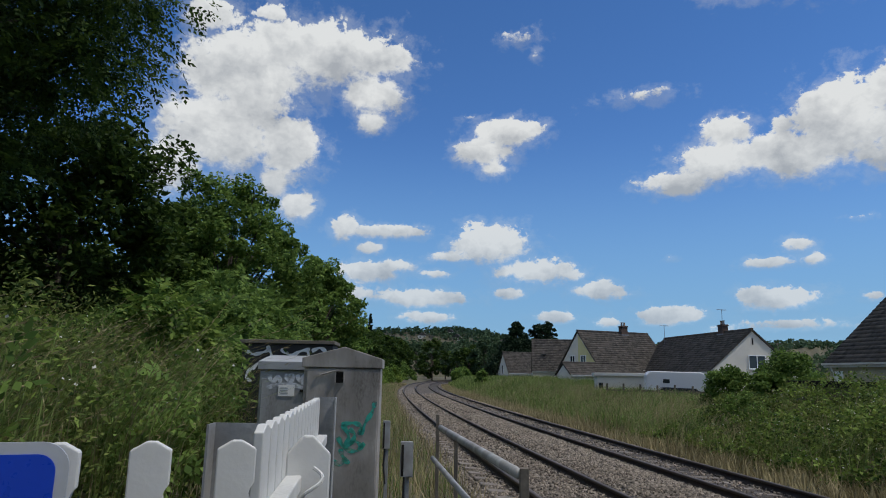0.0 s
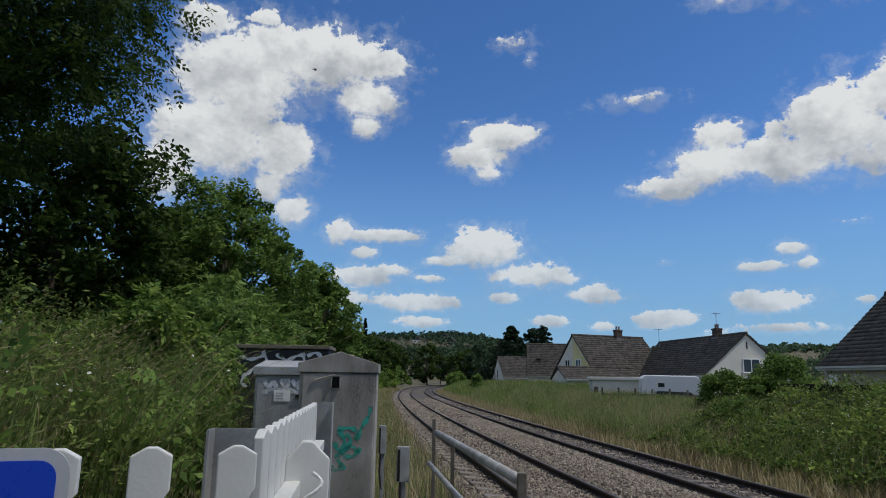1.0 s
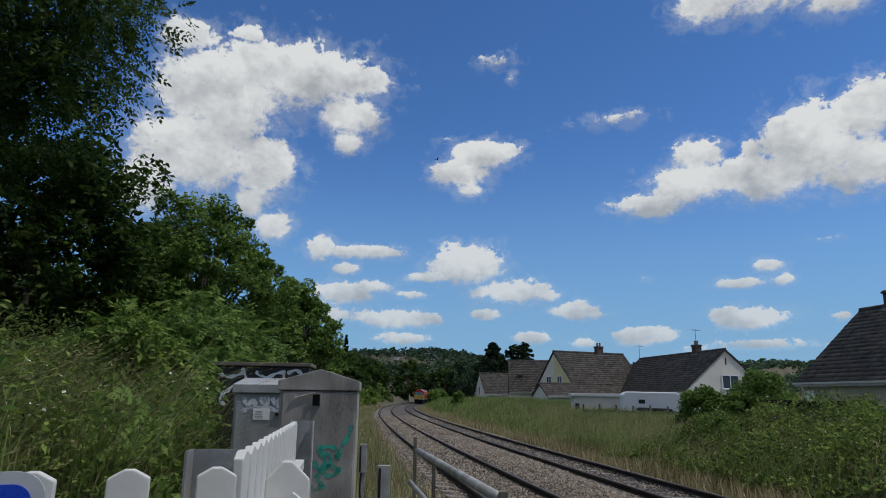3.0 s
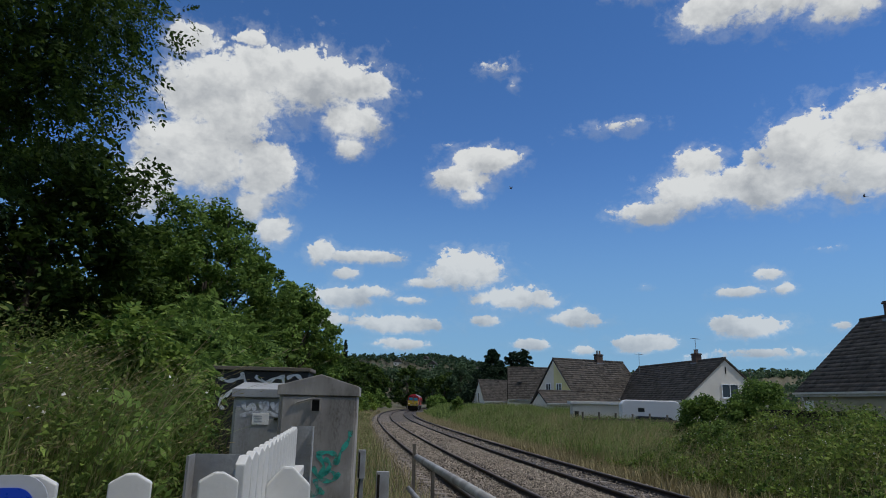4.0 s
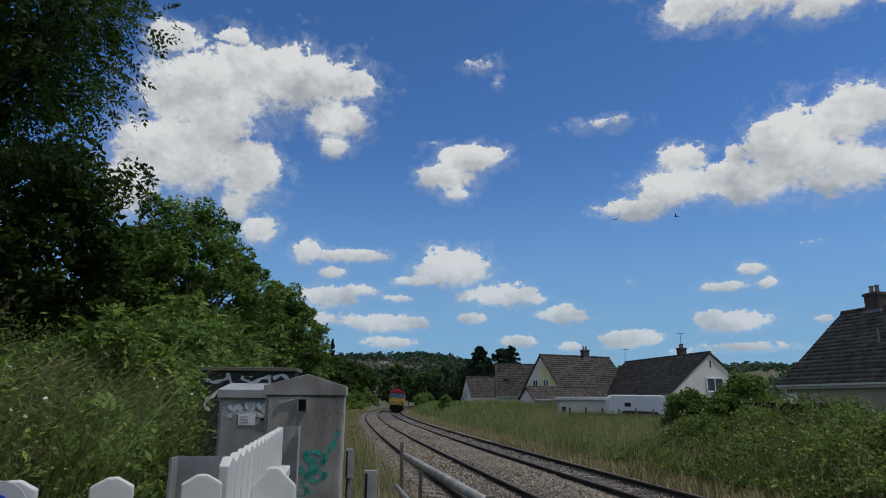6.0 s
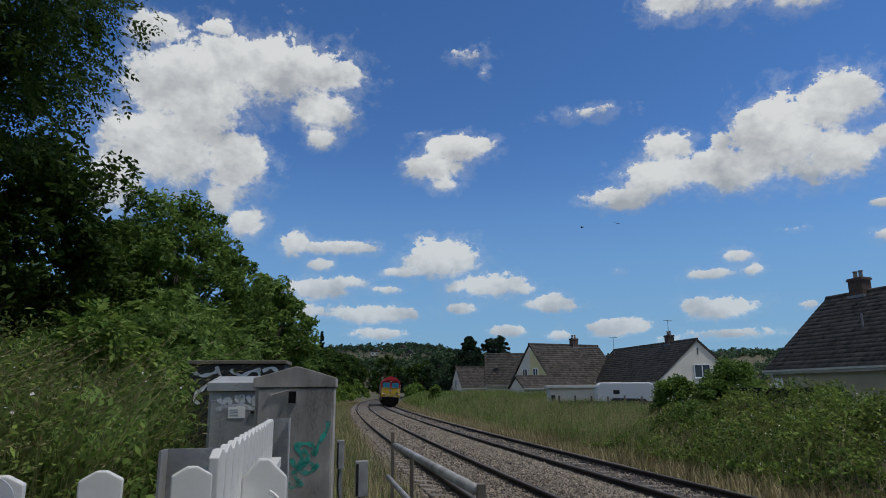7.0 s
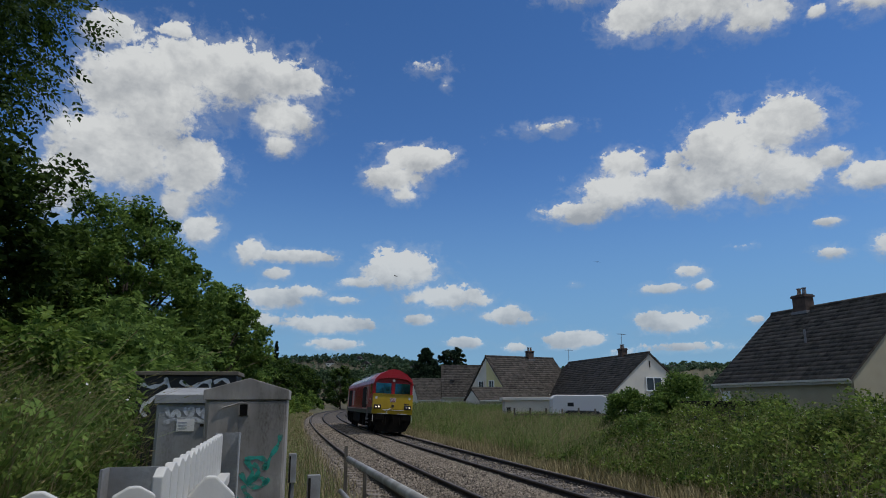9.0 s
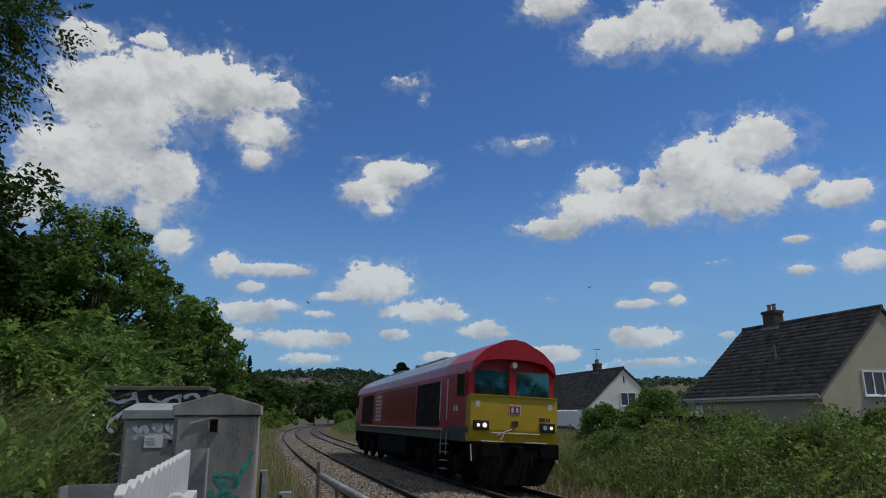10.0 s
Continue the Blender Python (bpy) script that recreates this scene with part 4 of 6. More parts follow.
def build_houses():
    near = house(pose(26.5, 27.4, 0.2, 0, 0, 8.6), 8.9, 4.76, 2.46, 4.15, "render_wall", "cream rendered bungalow with a steep brown tiled roof")
    chimney(near, -0.1, 6.5, 6.4, 0.62, 0.9, 0.85, 2)
    part("window", boxes(((-4.52, 8.2, 1.7), (0.06, 0.55, 0.7))), "upvc", near)
    window_part(near, (-0.95, -0.04, 2.95), 1.95, 1.15, 0, 3)
    bm = bmesh.new()
    rod(bm, (-2.6, 4.2, 4.45), (-2.6, 4.2, 5.15), 0.055, 10)
    part("vent_pipe", bm, "lead", near)
    bm = bmesh.new()
    rod(bm, (-4.7, 8.6, 2.3), (-4.5, 8.6, 1.9), 0.035, 8)
    rod(bm, (-4.5, 8.6, 1.9), (-4.5, 8.6, -0.3), 0.035, 8)
    part("downpipe", bm, "upvc", near)
    second = house(pose(28.1, 59.8, 0.1, 0, 0, 8.6), 16.5, 4.6, 2.3, 3.9, "white_wall", "white gabled bungalow with a dark brown tiled roof")
    chimney(second, 0.0, 4.6, 6.0, 0.6, 0.8, 0.8, 2)
    window_part(second, (0.3, -0.04, 3.25), 1.7, 1.25, 0, 2)
    # flat near-black strip paints the shade inside the vent slot
    part("vent_slot", boxes(((0, -0.01, 5.1), (0.12, 0.03, 0.6))), "darkgap", second)
    first = house(pose(15.0, 73.5, 0.0, 0, 0, -68), 9.6, 4.2, 2.6, 4.25, "white_wall", "cream and white gabled house with a brown tiled roof", "white_wall")
    part("yellow_render", prism(bmesh.new(), [(0.05, 0.0), (3.75, 0.0), (3.75, 2.75), (0.05, 6.4)], "y", -0.03, -0.004), "yellow_wall", first)
    chimney(first, 0.0, 6.2, 6.6, 0.6, 0.8, 0.9, 2)
    for x in (-1.0, 1.1):
        window_part(first, (x, -0.07, 3.5), 1.0, 1.25, 0, 2)
    shed = house(pose(11.8, 65.0, -0.2, 0, 0, -76), 8.0, 1.9, 2.15, 1.15, "white_wall", "low white outbuilding with a brown tiled roof")
    third = house(pose(12.3, 91.0, 0.0, 0, 0, -97), 9.0, 4.6, 2.4, 4.3, "white_wall", "house with a broad brown tiled roof and skylight")
    part("skylight", boxes(((2.3, 1.4, 4.66), (0.9, 0.7, 0.06))), "pane", third).matrix_basis = Matrix()
    fourth = house(pose(9.9, 109.5, -0.4, 0, 0, -78), 8.5, 3.3, 2.6, 3.4, "white_wall", "small white gabled house with a brown tiled roof")
    chimney(fourth, 0, 7.2, 5.7, 0.6, 0.6, 0.8, 1)
    window_part(fourth, (0.0, -0.05, 3.2), 0.8, 1.5, 0, 1)


build_houses()


# ---------------------------------------------------------------- lineside cabinets
def build_cabinets():
    big = empty("lineside_cabinet", pose(-1.065, 7.0, -0.18, 0, 0, 3), "weathered grey lineside equipment cabinet with green graffiti", "cabinet", "lineside cabinets")
    w, d, e, p = 0.80, 0.62, 1.90, 2.12
    part("body", boxes(((0, d / 2, e / 2), (w, d, e)), bevel=0.012), "cabinet", big)
    bm = prism(bmesh.new(), [(-w / 2 - 0.02, e + 0.002), (w / 2 + 0.02, e + 0.002), (w / 2 + 0.02, e + 0.10), (0.02, p), (-w / 2 - 0.02, e + 0.10)], "y", -0.03, d + 0.03, 0.006)
    part("roof", bm, "cabinet", big)
    door = part("door", boxes(((0.01, -0.012, e / 2 - 0.0), (w - 0.05, 0.02, e - 0.04)), bevel=0.006), "cabinet", big)
    bm = boxes(((-0.02, -0.035, e - 0.03), (0.10, 0.03, 0.012)), ((-0.065, -0.035, e - 0.09), (0.012, 0.03, 0.12)), ((0.025, -0.035, e - 0.09), (0.012, 0.03, 0.12)))
    part("lock_hood", bm, "cabinet", door)
    # recess shade painted as a raised near-black plate
    part("handle_recess", boxes(((-0.02, -0.026, e - 0.10), (0.075, 0.012, 0.11))), "darkgap", door)
    bm = bmesh.new()
    rod(bm, (-0.24, -0.035, e - 0.08), (-0.03, -0.035, e - 0.02), 0.008, 8)
    rod(bm, (-0.24, -0.02, e - 0.08), (-0.24, -0.045, e - 0.08), 0.016, 8)
    part("handle", bm, "cabinet", door)
    for k in range(3):
        part("hinge", rod(bmesh.new(), (w / 2 - 0.005, 0.02, 0.25 + k * 0.68), (w / 2 - 0.005, 0.02, 0.37 + k * 0.68), 0.012, 8), "cabinet", door)
    small = empty("lineside_cabinet", pose(-1.79, 7.95, -0.15, 0, 0, 3), "light grey lineside cabinet with a white label and pale graffiti", "cabinet", "lineside cabinets")
    w, d, e = 0.80, 0.6, 1.84
    part("body", boxes(((0, d / 2, e / 2), (w, d, e)), bevel=0.012), "cabinet2", small)
    part("roof", prism(bmesh.new(), [(-0.04, e + 0.002), (d + 0.03, e + 0.06), (d + 0.03, e + 0.19), (-0.04, e + 0.10)], "x", -w / 2 - 0.02, w / 2 + 0.02, 0.006), "cabinet2", small)
    door = part("door", boxes(((0, -0.012, e / 2 - 0.03), (w - 0.06, 0.02, e - 0.14)), bevel=0.006), "cabinet2", small)
    part("label", boxes(((-0.07, -0.026, e - 0.24), (0.19, 0.006, 0.13))), "paper", door, "white printed label")
    part("latch", boxes(((0.14, -0.03, e - 0.24), (0.10, 0.03, 0.03))), "darkgap", door)
    back = empty("lineside_cabinet", pose(-2.325, 9.83, -0.12, 0, 0, 3), "black painted lineside cabinet with white graffiti and a brown lid", "cabinet", "lineside cabinets")
    w, d, e = 1.34, 0.7, 2.20
    part("body", boxes(((0, d / 2, e / 2), (w, d, e)), bevel=0.012), "black", back)
    part("lid", boxes(((0, d / 2, e + 0.03), (w + 0.06, d + 0.08, 0.055)), bevel=0.008), "brown", back)
    return big, small, back


CABINETS = build_cabinets()


# ---------------------------------------------------------------- white crossing fence, sign and handrail
def picket_outline(w, h, point):
    return [(-w / 2, 0), (w / 2, 0), (w / 2, h - 0.13), (w / 2 - 0.011, h - 0.122), (w / 2 - 0.014, h - 0.11), (w / 2 - 0.011, h - 0.098), (w / 2, h - 0.09), (w / 2, h - point), (w * 0.12, h), (-w * 0.12, h), (-w / 2, h - point)]


def build_fence():
    fence = empty("picket_fence", Matrix(), "white plastic picket fence with rounded pointed tops", "fence", "white fences")
    bm = prism(bmesh.new(), picket_outline(0.082, 1.493, 0.018), "y", -0.014, 0.014, 0.003)
    me = bpy.data.meshes.new("picket")
    bm.to_mesh(me)
    bm.free()
    me.materials.append(M["white"])
    for k in range(-3, 3):
        x, y = -0.45 + (k - 2) * 0.163, 1.49 + (k - 2) * 0.058
        ob = new("picket", me)
        ob.parent = fence
        ob.matrix_basis = pose(x, y, 0.02, 0, 0, 19)
    for z in (0.35, 1.12):
        part("rail", boxes(((0, 0, 0), (1.2, 0.03, 0.09)), bevel=0.005), "white", fence).matrix_basis = pose(-0.86, 1.375, z, 0, 0, 19.6)
    side = empty("picket_fence", Matrix(), "white plastic picket fence running beside the path", "fence", "white fences")
    bm = prism(bmesh.new(), picket_outline(0.115, 1.54, 0.016), "y", -0.012, 0.012, 0.003)
    me = bpy.data.meshes.new("picket")
    bm.to_mesh(me)
    bm.free()
    me.materials.append(M["white"])
    for k in range(14):
        f = k / 13
        ob = new("picket", me)
        ob.parent = side
        ob.matrix_basis = pose(-0.452 - 0.22 * f, 1.70 + 1.88 * f, -0.008, 0, 0, 96)
    rot = math.degrees(math.atan2(-0.22, 1.88))
    part("rail", boxes(((0.045, 0, 0), (0.05, 1.9, 0.05)), bevel=0.005), "white", side).matrix_basis = pose(-0.57, 2.64, 1.315, 0, 0, -rot)
    part("rail", boxes(((0.06, 0, 0), (0.07, 1.9, 0.05)), bevel=0.005), "white", side).matrix_basis = pose(-0.545, 2.64, 0.40, 0, 0, -rot)
    for x, y, h, wd in ((-0.525, 1.72, 1.53, 0.125), (-0.655, 3.72, 1.53, 0.12)):
        post = empty("channel_post", pose(x, y, 0, 0, 0, 4), "galvanised steel channel post of the crossing fence", "post", "channel posts")
        bm = boxes(((0, 0.03, h / 2), (wd, 0.006, h)), ((-wd / 2, 0, h / 2), (0.006, 0.066, h)), ((wd / 2, 0, h / 2), (0.006, 0.066, h)))
        part("channel", bm, "galv", post)
    post = empty("gate_post", pose(-0.431, 2.20, 0.06, 0, 0, 14), "broad white plastic gate board with a pointed top", "post")
    part("board", prism(bmesh.new(), [(-0.07, 0), (0.07, 0), (0.07, 1.345), (0.012, 1.402), (-0.018, 1.402), (-0.07, 1.345)], "y", -0.02, 0.02, 0.006), "white", post)
    part("stile", boxes(((0.03, 0.045, 0.62), (0.05, 0.045, 1.24)), bevel=0.004), "white", post)


def build_sign():
    sign = empty("sign", pose(-1.054, 1.043, 1.205, 0, 0, 19.6), "blue rectangular sign with a pale grey rounded border", "sign")
    def plate(w, h, r, y, t):
        pts = []
        for cx, cz, a0 in ((w / 2 - r, h / 2 - r, 0), (-w / 2 + r, h / 2 - r, 90), (-w / 2 + r, -h / 2 + r, 180), (w / 2 - r, -h / 2 + r, 270)):
            for k in range(7):
                a = radians(a0 + k * 15)
                pts.append((cx + r * math.cos(a), cz + r * math.sin(a)))
        return prism(bmesh.new(), pts, "y", y, y + t)
    part("border", plate(0.86, 0.66, 0.045, 0, 0.006), "sign_grey", sign)
    bm = boxes(((0, 0, 0), (0.05, 0.002, 0.012)), ((0.012, 0, 0.014), (0.05, 0.002, 0.012)))
    part("mark", bm, "cyan", sign).matrix_basis = pose(0.27, -0.005, 0.25, 0, -40, 0)
    part("face", plate(0.82, 0.62, 0.03, -0.003, 0.0025), "blue", sign)


def build_handrail():
    rail = empty("handrail", Matrix(), "galvanised tubular handrail beside the track", "handrail")
    bm = bmesh.new()
    rod(bm, (0.47, 4.18, 1.08), (-0.02, 7.6, 1.08), 0.034, 14)
    part("top_rail", bm, "galv", rail, smooth=True)
    bm = bmesh.new()
    rod(bm, (0.27, 4.6, 0.75), (-0.10, 7.6, 0.75), 0.026, 12)
    part("lower_rail", bm, "galv", rail, smooth=True)
    for x, y, h, w in ((0.51, 4.2, 1.11, 0.055), (0.14, 6.6, 1.04, 0.035), (-0.05, 7.72, 1.22, 0.04)):
        part("post", boxes(((x, y, (h - 0.35) / 2), (w, w, h + 0.35)), bevel=0.004), "fence_wood", rail)


build_fence()
build_sign()
build_handrail()


# ---------------------------------------------------------------- the locomotive
def build_locomotive():
    loco = empty("locomotive", Matrix(), "red diesel freight locomotive with a yellow nose", "locomotive")
    F = 10.05
    outline = [(-1.32, 1.40), (1.32, 1.40), (1.32, 2.98), (1.24, 3.28), (0.88, 3.60), (0.30, 3.86), (0, 3.90), (-0.30, 3.86), (-0.88, 3.60), (-1.24, 3.28), (-1.32, 2.98)]
    low = [(-1.32, 1.40), (1.32, 1.40), (1.32, 2.98), (-1.32, 2.98)]
    body = part("body", prism(bmesh.new(), low, "y", -F + 2.2, F - 2.2, 0.0), "red", loco)
    part("cantrail", prism(bmesh.new(), [(1.32, 2.982), (1.255, 3.225), (-1.255, 3.225), (-1.32, 2.982)], "y", -F + 2.2, F - 2.2), "red", loco)
    part("roof", prism(bmesh.new(), [(1.255, 3.227), (1.24, 3.28), (0.88, 3.60), (0.30, 3.86), (0, 3.90), (-0.30, 3.86), (-0.88, 3.60), (-1.24, 3.28), (-1.255, 3.227)], "y", -F + 2.2, F - 2.2), "roof_grey", loco)
    for sgn in (1, -1):
        cab = part("cab", prism(bmesh.new(), outline, "y", *sorted((sgn * (F - 2.2), sgn * (F - 0.32)))), "red", loco)
        # brow over the windscreen
        brow = [(-1.32, 2.94), (-1.32, 2.98), (-1.24, 3.28), (-0.88, 3.60), (-0.30, 3.86), (0, 3.90), (0.30, 3.86), (0.88, 3.60), (1.24, 3.28), (1.32, 2.98), (1.32, 2.94), (1.22, 3.06), (0.98, 3.26), (0.5, 3.34), (0, 3.36), (-0.5, 3.34), (-0.98, 3.26), (-1.22, 3.06)]
        part("brow", prism(bmesh.new(), brow, "y", *sorted((sgn * (F - 0.32), sgn * F))), "red", cab)
        part("window_surround", prism(bmesh.new(), [(-1.30, 2.364), (1.30, 2.364), (1.30, 2.98), (1.2, 3.08), (-1.2, 3.08), (-1.30, 2.98)], "y", *sorted((sgn * (F - 0.32), sgn * (F - 0.16)))), "red", cab)
        for x0, x1 in ((-1.14, -0.13), (0.13, 1.14)):
            part("windscreen", prism(bmesh.new(), [(sgn * (F - 0.155), 2.40), (sgn * (F - 0.115), 2.40), (sgn * (F - 0.155), 3.04), (sgn * (F - 0.24), 3.04)], "x", x0, x1), "teal_glass", cab)
        nose = prism(bmesh.new(), [(sgn * (F - 0.32), 1.18), (sgn * F, 1.18), (sgn * (F + 0.05), 1.5), (sgn * (F + 0.03), 2.36), (sgn * (F - 0.32), 2.36)], "x", -1.325, 1.325, 0.012)
        nose = part("nose", nose, "yellow", cab)
        fy = sgn * (F + 0.045)
        part("marker_lamp", rod(bmesh.new(), (0, sgn * (F - 0.16), 3.2), (0, sgn * (F + 0.02), 3.2), 0.08, 14), "lamp_off", cab)
        part("emblem_plate", boxes(((0.0, sgn * (F + 0.045), 2.02), (0.36, 0.012, 0.25)), bevel=0.004), "pale_line", nose)
        part("emblem_panel", boxes(((0.0, sgn * (F + 0.053), 2.02), (0.31, 0.008, 0.20))), "emblem", nose)
        bm = bmesh.new()
        for u in (-0.07, 0.07):
            box(bm, (u, sgn * (F + 0.058), 2.02), (0.07, 0.006, 0.13))
        part("emblem_marks", bm, "pale_line", nose)
        bm = bmesh.new()
        for u in (-0.14, -0.06, 0.02, 0.08, 0.14):
            box(bm, (-sgn * 0.92 + u, sgn * (F + 0.046), 1.80), (0.045, 0.006, 0.10))
        part("number_bars", bm, "black", nose)
        part("socket", rod(bmesh.new(), (0.0, sgn * (F + 0.03), 1.68), (0.0, sgn * (F + 0.12), 1.66), 0.09, 12), "brown", nose)
        bm = bmesh.new()
        rod(bm, (-0.75, sgn * (F + 0.09), 1.42), (0.70, sgn * (F + 0.09), 1.42), 0.014, 6)
        rod(bm, (0.1, sgn * (F + 0.09), 1.52), (0.55, sgn * (F + 0.09), 1.36), 0.016, 6)
        rod(bm, (0.30, sgn * (F + 0.09), 1.46), (0.42, sgn * (F + 0.09), 1.24), 0.02, 6)
        part("air_pipes", bm, "pale_line", nose)
        part("nose_ledge", boxes(((0, sgn * (F + 0.02), 2.375), (2.64, 0.10, 0.025))), "yellow", nose)
        part("pillar", boxes(((0, sgn * (F - 0.14), 2.73), (0.22, 0.05, 0.70)), bevel=0.01), "red", cab)
        for sx in (-1, 1):
            bm = bmesh.new()
            rod(bm, (sx * 0.55, sgn * (F - 0.10), 2.36), (sx * 0.75, sgn * (F - 0.11), 2.78), 0.012, 6)
            part("wiper", bm, "black", cab)
            part("lamp_housing", boxes(((sx * 1.0, fy, 1.60), (0.46, 0.12, 0.25)), bevel=0.02), "black", nose)
            for k, r in ((0.91, 0.06), (1.10, 0.045)):
                on = sgn > 0 and not (sx < 0 and k < 1)
                part("lamp", rod(bmesh.new(), (sx * k, fy + sgn * 0.055, 1.60), (sx * k, fy + sgn * 0.075, 1.60), r, 14), "lamp" if on else "lamp_off", nose)
            part("sticker", boxes(((sx * 1.10, sgn * (F + 0.036), 2.14), (0.13, 0.01, 0.15))), "pale_line", nose)
            # buffers
            bm = bmesh.new()
            rod(bm, (sx * 0.87, sgn * (F - 0.2), 1.06 - 0.06), (sx * 0.87, sgn * (F + 0.42), 1.0), 0.14, 14)
            box(bm, (sx * 0.87, sgn * (F + 0.46), 1.0), (0.56, 0.07, 0.38), 0.034)
            part("buffer", bm, "under", loco)
            bm = bmesh.new()
            rod(bm, (sx * 1.28, sgn * (F + 0.02), 1.12), (sx * 1.28, sgn * (F + 0.12), 0.7), 0.015, 6)
            rod(bm, (sx * 0.98, sgn * (F + 0.07), 1.20), (sx * 0.3, sgn * (F + 0.07), 1.20), 0.014, 6)
            part("handrail", bm, "pale_line", nose)
            # cab side window, door and handrails
            yc = sgn * (F - 0.75)
            win = part("cab_window", boxes(((sx * 1.325, yc, 2.66), (0.03, 0.62, 0.62)), bevel=0.02), "windscreen", cab)
            part("window_frame", boxes(((sx * 1.326, yc + 0.34, 2.66), (0.035, 0.05, 0.72)), ((sx * 1.326, yc - 0.34, 2.66), (0.035, 0.05, 0.72))), "red", win)
            for q in (1.78, 2.45):
                bm = bmesh.new()
                rod(bm, (sx * 1.37, sgn * (F - q), 1.72), (sx * 1.37, sgn * (F - q), 2.86), 0.016, 6)
                part("grab_rail", bm, "pale_line", cab)
            bm = bmesh.new()
            for u in (0.0, 0.15, 0.42, 0.57):
                box(bm, (sx * 1.325, sgn * (F - 1.0 - u * 0.5), 2.03), (0.008, 0.06, 0.15))
            part("number_bars", bm, "pale_line", cab)
            part("sill_panel", boxes(((sx * 1.323, sgn * (F - 1.1), 1.47), (0.012, 2.0, 0.16))), "solebar", cab)
        # buffer beam, coupling, plough
        bm = prism(bmesh.new(), [(-1.25, 1.177), (1.25, 1.177), (1.25, 0.72), (1.12, 0.5), (0.95, 0.2), (0.75, 0.12), (-0.75, 0.12), (-0.95, 0.2), (-1.12, 0.5), (-1.25, 0.72)], "y", *sorted((sgn * (F - 0.3), sgn * (F + 0.04))), 0.02)
        part("buffer_beam", bm, "under", loco)
        bm = bmesh.new()
        box(bm, (0, sgn * (F + 0.25), 1.0), (0.16, 0.5, 0.2), 0.02)
        rod(bm, (0.0, sgn * (F + 0.45), 0.98), (0.0, sgn * (F + 0.45), 0.6), 0.035, 8)
        part("coupling", bm, "under", loco)
        for x in (-0.62, -0.45, 0.42, 0.6):
            part("hose", rod(bmesh.new(), (x, sgn * (F + 0.1), 1.0), (x * 1.1, sgn * (F + 0.2), 0.55), 0.025, 6), "under", loco)
    # side panels: recess, louvres, pale bars, recess; positions from the leading end
    for sx in (-1, 1):
        x = sx * 1.322
        # flat near-black sheets on the body side paint the recesses' inner shade
        for a, b, z0, z1 in ((2.62, 5.6, 1.52, 2.84), (14.3, 17.4, 1.52, 2.84)):
            part("side_opening", boxes(((x, F - (a + b) / 2, (z0 + z1) / 2), (0.014, b - a, z1 - z0))), "darkgap", body)
        bm = bmesh.new()
        for k in range(14):
            box(bm, (x + sx * 0.02, F - 8.8, 1.68 + k * 0.088), (0.07, 5.7, 0.03))
        part("louvres", bm, "red", body)
        bm = bmesh.new()
        for k in range(7):
            box(bm, (x, F - 12.85, 1.72 + k * 0.16), (0.01, 1.35, 0.10))
        part("lettering_bars", bm, "pale_line", body)
        part("solebar", boxes(((sx * 1.20, 0, 1.28), (0.26, 2 * F - 0.66, 0.24))), "solebar", loco)
        part("edge_line", boxes(((sx * 1.335, 0, 1.445), (0.03, 2 * F - 4.6, 0.04))), "pale_line", loco)
        bm = bmesh.new()
        for k in (0.0, 0.3, 0.6, 0.9):
            box(bm, (sx * 1.30, F - 2.12, 1.05 - k * 0.75), (0.12, 0.5, 0.03))
        rod(bm, (sx * 1.33, F - 1.86, 1.4), (sx * 1.33, F - 1.86, 0.75), 0.018, 6)
        rod(bm, (sx * 1.33, F - 2.38, 1.4), (sx * 1.33, F - 2.38, 0.75), 0.018, 6)
        part("ladder", bm, "galv", loco)
    # roof equipment
    bm = boxes(((0, 2.5, 3.86), (0.8, 4.0, 0.08)), ((0, -4.5, 3.86), (0.8, 4.5, 0.08)), bevel=0.02)
    rod(bm, (0.2, 0, 3.75), (0.2, 0, 3.94), 0.2, 14)
    part("roof_hatch", bm, "roof_grey", loco)
    # tank and bogies
    part("fuel_tank", prism(bmesh.new(), [(-1.25, 1.1), (-1.28, 0.5), (-1.0, 0.28), (1.0, 0.28), (1.28, 0.5), (1.25, 1.1)], "y", -2.8, 2.8, 0.03), "under", loco)
    part("frame", boxes(((0, 0, 1.22), (2.1, 2 * F - 0.7, 0.34))), "under", loco)
    sets = []
    for by in (6.6, -6.6):
        bm = bmesh.new()
        for sx in (-1, 1):
            box(bm, (sx * 1.06, by, 0.66), (0.16, 5.0, 0.26), 0.03)
            box(bm, (sx * 1.10, by, 0.88), (0.18, 1.6, 0.28), 0.03)
            for wy in (-2.07, 0, 2.07):
                box(bm, (sx * 1.10, by + wy, 0.52), (0.22, 0.46, 0.40), 0.04)
                rod(bm, (sx * 1.12, by + wy + 0.42, 0.45), (sx * 1.12, by + wy + 0.42, 0.98), 0.10, 10)
                rod(bm, (sx * 1.12, by + wy - 0.42, 0.45), (sx * 1.12, by + wy - 0.42, 0.98), 0.10, 10)
            rod(bm, (sx * 1.18, by - 1.0, 0.45), (sx * 1.22, by - 0.2, 1.0), 0.05, 8)
        box(bm, (0, by, 0.7), (1.9, 0.7, 0.4), 0.03)
        part("bogie", bm, "under", loco)
        for wy in (-2.07, 0, 2.07):
            bm = bmesh.new()
            for sx in (-1, 1):
                rod(bm, (sx * 0.70, 0, 0), (sx * 0.83, 0, 0), 0.53, 28)
                for k in range(6):
                    a = k * math.pi / 3
                    rod(bm, (sx * 0.835, 0.3 * math.cos(a), 0.3 * math.sin(a)), (sx * 0.85, 0.3 * math.cos(a), 0.3 * math.sin(a)), 0.05, 8)
